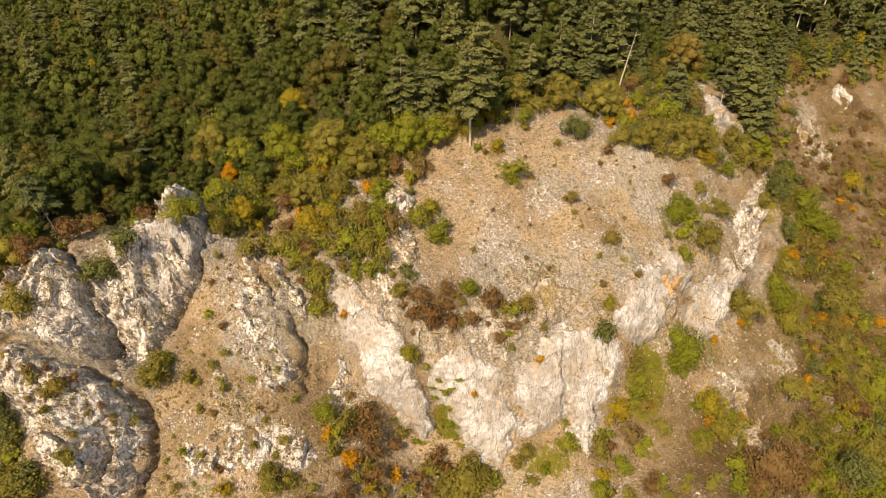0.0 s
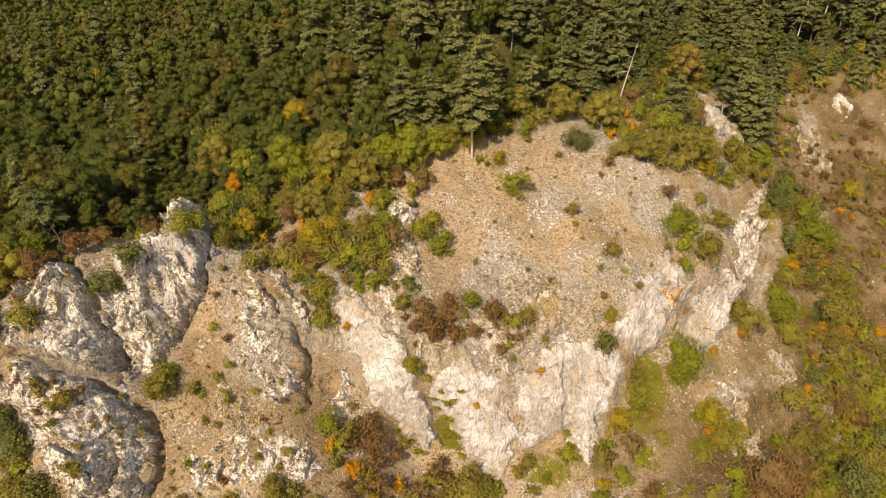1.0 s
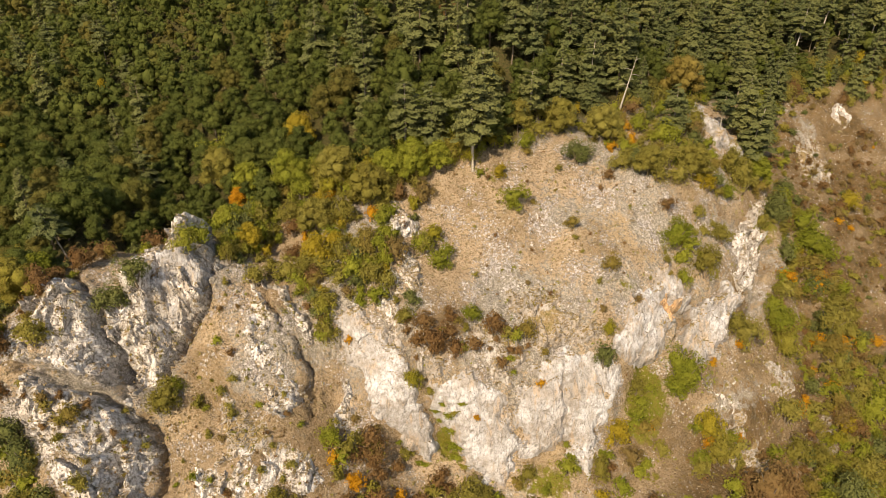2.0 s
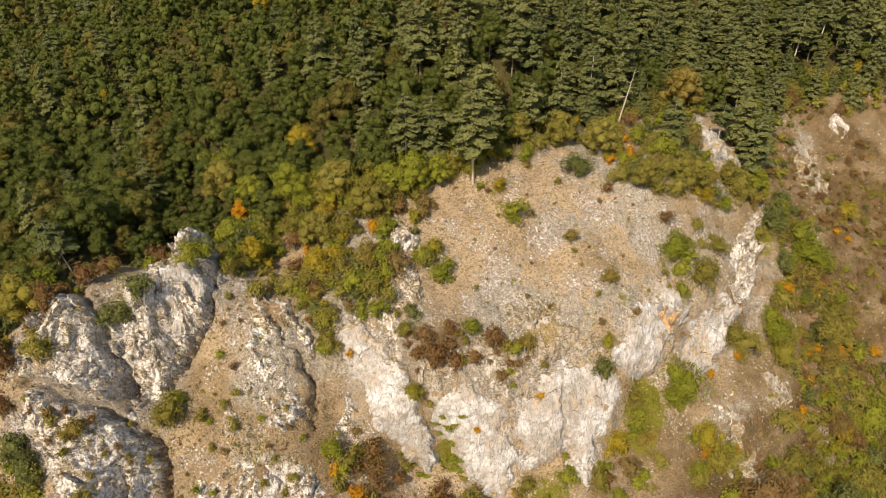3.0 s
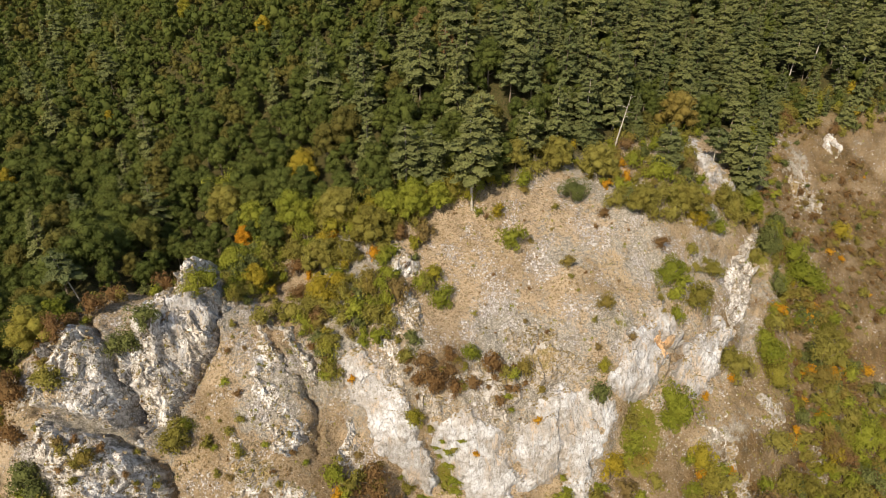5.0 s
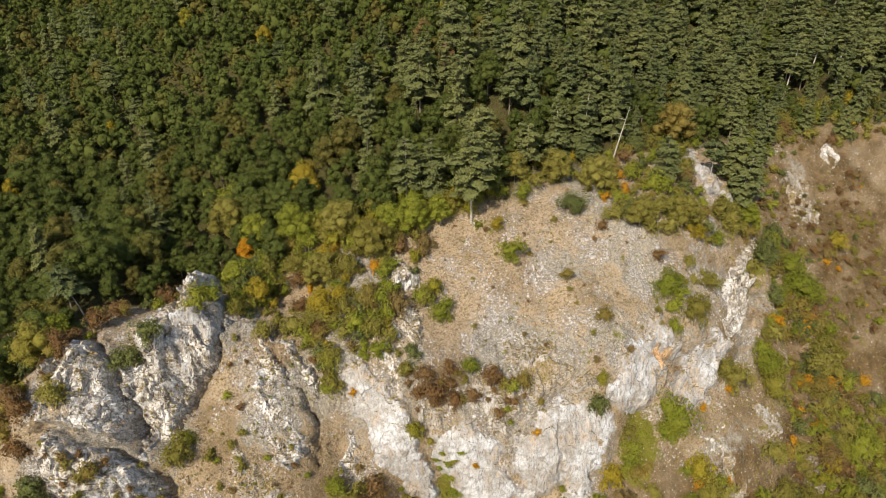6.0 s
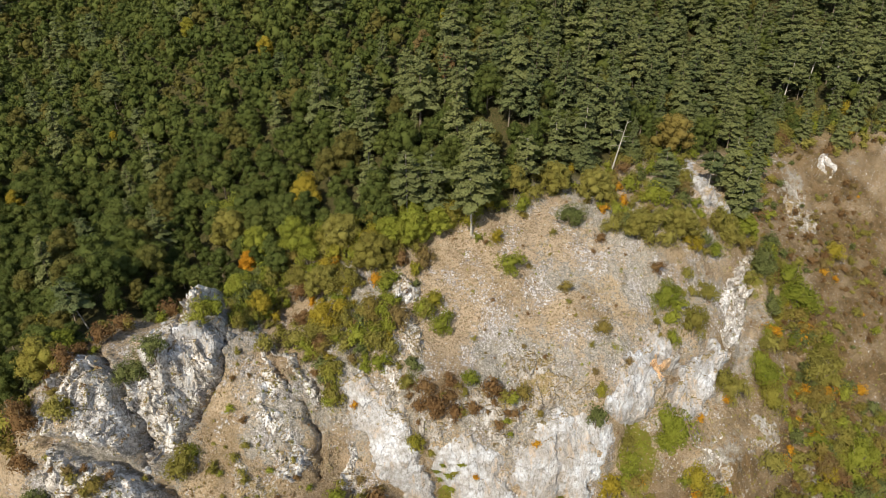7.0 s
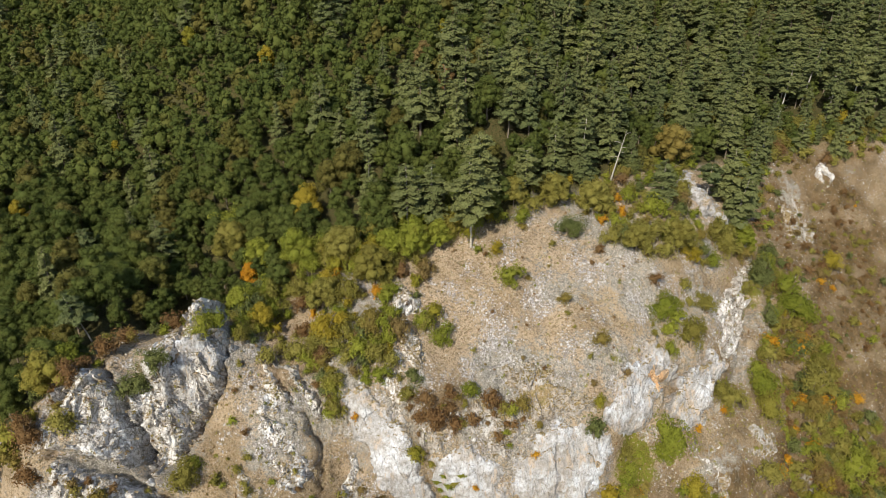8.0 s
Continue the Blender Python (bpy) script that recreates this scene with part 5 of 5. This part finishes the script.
lone_tree("green_tree", "pale green broadleaf tree above the dry slope", 13.4, 55.4, 6.7, 2.9, "olive", 1615)
lone_tree("green_tree", "pale green broadleaf tree above the dry slope", 21.9, 56.7, 6.9, 3.0, "olive", 1690)
lone_tree("green_tree", "pale olive tree above the dry slope", 29.8, 54.6, 8.0, 3.5, "olive", 1765)
lone_tree("green_tree", "olive tree on the spur with pines", 45.0, 46.1, 6.8, 3.0, "olive", 1920)
lone_tree("green_tree", "yellow green tree on the spur", 62.7, 50.3, 6.5, 2.8, "green", 2035)
lone_tree("yellow_tree", "yellow autumn tree among the dark beeches", -73.9, 123.9, 8.1, 2.2, "yellow", 1235)
lone_tree("yellow_tree", "yellow autumn tree among the dark beeches", -48.2, 109.8, 8.3, 2.3, "yellow", 1370)
lone_tree("yellow_tree", "yellow autumn tree among the pines", -0.5, 111.8, 6.9, 1.7, "yellow", 1685)
lone_tree("brown_tree", "brown autumn beech among the pines", -5.3, 100.2, 8.7, 2.5, "brown", 1650)
lone_tree("yellow_tree", "orange yellow autumn tree in the dark wood", -100.2, 60.8, 8.1, 2.2, "yellow", 930)
lone_tree("brown_tree", "brown autumn beech among the pines", 0.2, 88.5, 7.7, 2.0, "brown", 1690)
lone_tree("yellow_tree", "yellow autumn tree among the dark beeches", -84.9, 82.7, 7.1, 1.8, "yellow", 1105)

dead_tree(35.0, 64.5, 11.5, (2.4, 0.4), 601)


# ---- stones and dry grass ----
def strewn(count, seed, low, high):
    r = np.random.default_rng(seed)
    return r, r.uniform(low[0], high[0], count), r.uniform(low[1], high[1], count)


def build_stones():
    r, u, v = strewn(15000, 31, (-60, -18), (104, 80))
    keep = (r.random(len(u)) < (0.12 + 0.7 * rockiness(u, v)) * (1 - 0.92 * dryness(u, v))) & (v < wood_edge(u) - 0.5)
    u, v = u[keep], v[keep]
    n = len(u)
    middle = place_on(u, v, surface(u, v))
    size = (0.06 + 0.26 * r.random(n) ** 4)[:, None, None]
    corners = np.array([[1, 0, 0], [0, 1, 0], [-1, 0, 0], [0, -1, 0], [0, 0, 0.8], [0, 0, -0.8]], float)
    verts = middle[:, None] + corners[None] * (0.7 + 0.6 * r.random((n, 6, 3))) * size
    tris = np.array([[0, 1, 4], [1, 2, 4], [2, 3, 4], [3, 0, 4], [1, 0, 5], [2, 1, 5], [3, 2, 5], [0, 3, 5]])
    faces = (tris[None] + 6 * np.arange(n)[:, None, None]).reshape(-1, 3)
    tagged(new("loose_stones", mesh_of("stones", verts.reshape(-1, 3), faces, STONE)), "pale loose limestone stones strewn over the slope", "stones", kind="stuff")


def build_grass():
    r, u, v = strewn(26000, 33, (-60, -18), (104, 80))
    keep = (r.random(len(u)) < (0.95 - 0.75 * rockiness(u, v)) * (1 - 0.8 * dryness(u, v))) & (v < wood_edge(u) + 1) & ~on_wall(u, v)
    u, v = u[keep], v[keep]
    points = np.repeat(place_on(u, v, top(u, v)), 3, 0) + r.normal(size=(3 * len(u), 3)) * [0.12, 0.12, 0.03]
    verts, faces = leaf_cards(points, np.tile([0.0, -0.5, 0.6], (len(points), 1)), 0.32, r)
    shade = np.repeat(np.repeat(r.random(len(u)), 3), 4)
    tagged(new("dry_grass", mesh_of("grass", verts, faces, LEAVES["dry"], shade=shade)), "tufts of dry tan autumn grass", "grass", kind="stuff")


def build_herbs(name, label, leaves, count, seed, areas):
    """Low plants a hand to a knee high, strewn where the areas (u, v, ru, rv, share) say."""
    r, u, v = strewn(count, seed, (-64, -20), (106, 86))
    share = np.full(len(u), 0.10) + sum(q * pool(u, v, a, b, c, d) for a, b, c, d, q in areas)
    share *= np.clip(0.6 + 1.2 * rough(u / 4, v / 4, seed, 3), 0, 2)
    keep = (r.random(len(u)) < share) & (v < wood_edge(u) + 1) & ~on_wall(u, v)
    u, v = u[keep], v[keep]
    each = 9
    middle = np.repeat(place_on(u, v, top(u, v)), each, 0)
    size = np.repeat(0.16 + 0.3 * r.random(len(u)) ** 2, each)[:, None]
    way = unit(r.normal(size=(len(middle), 3)) + [0, -0.2, 0.5])
    verts, faces = leaf_cards(middle + way * size + [0, 0, 0.05], way, 0.22, r, 1.3, 0.6)
    shade = np.repeat(np.repeat(r.random(len(u)), each), 4)
    tagged(new(name, mesh_of(name, verts, faces, LEAVES[leaves], shade=shade)), label, "plants", kind="stuff")


WALLS_FOOT, GULLY, FAR_SLOPE, LEFT_SLOPE, RED_PATCH = (10, -10, 30, 8, 0.6), (72, 8, 18, 28, 0.75), (86, 52, 20, 26, 0.9), (-32, 2, 14, 24, 0.35), (-2, 13, 7, 5, 0.7)
build_herbs("low_olive_herbs", "low olive herbs and grass tufts on the slope", "olive", 9000, 51, [WALLS_FOOT, GULLY, LEFT_SLOPE, (10, 45, 10, 3, 0.5), (48, -4, 12, 10, 0.4), (-48, 4, 10, 16, 0.3)])
build_herbs("low_withered_herbs", "low withered brown herbs on the slope", "brown", 8000, 52, [GULLY, FAR_SLOPE, RED_PATCH, LEFT_SLOPE, (-12, -8, 12, 8, 0.6), (40, -8, 20, 8, 0.4)])
build_herbs("low_green_herbs", "low fresh green herbs and moss", "green", 7000, 53, [(0.5, -0.8, 2.0, 4.5, 1.5), (33, 4, 3, 6, 0.9), (16, -7, 7, 3, 0.8), (70, 20, 12, 26, 0.35), (62, 44, 4, 6, 0.5), (22, 9, 1.5, 4, 0.4), (-24, 18, 2, 6, 0.5)])
build_stones()
build_grass()
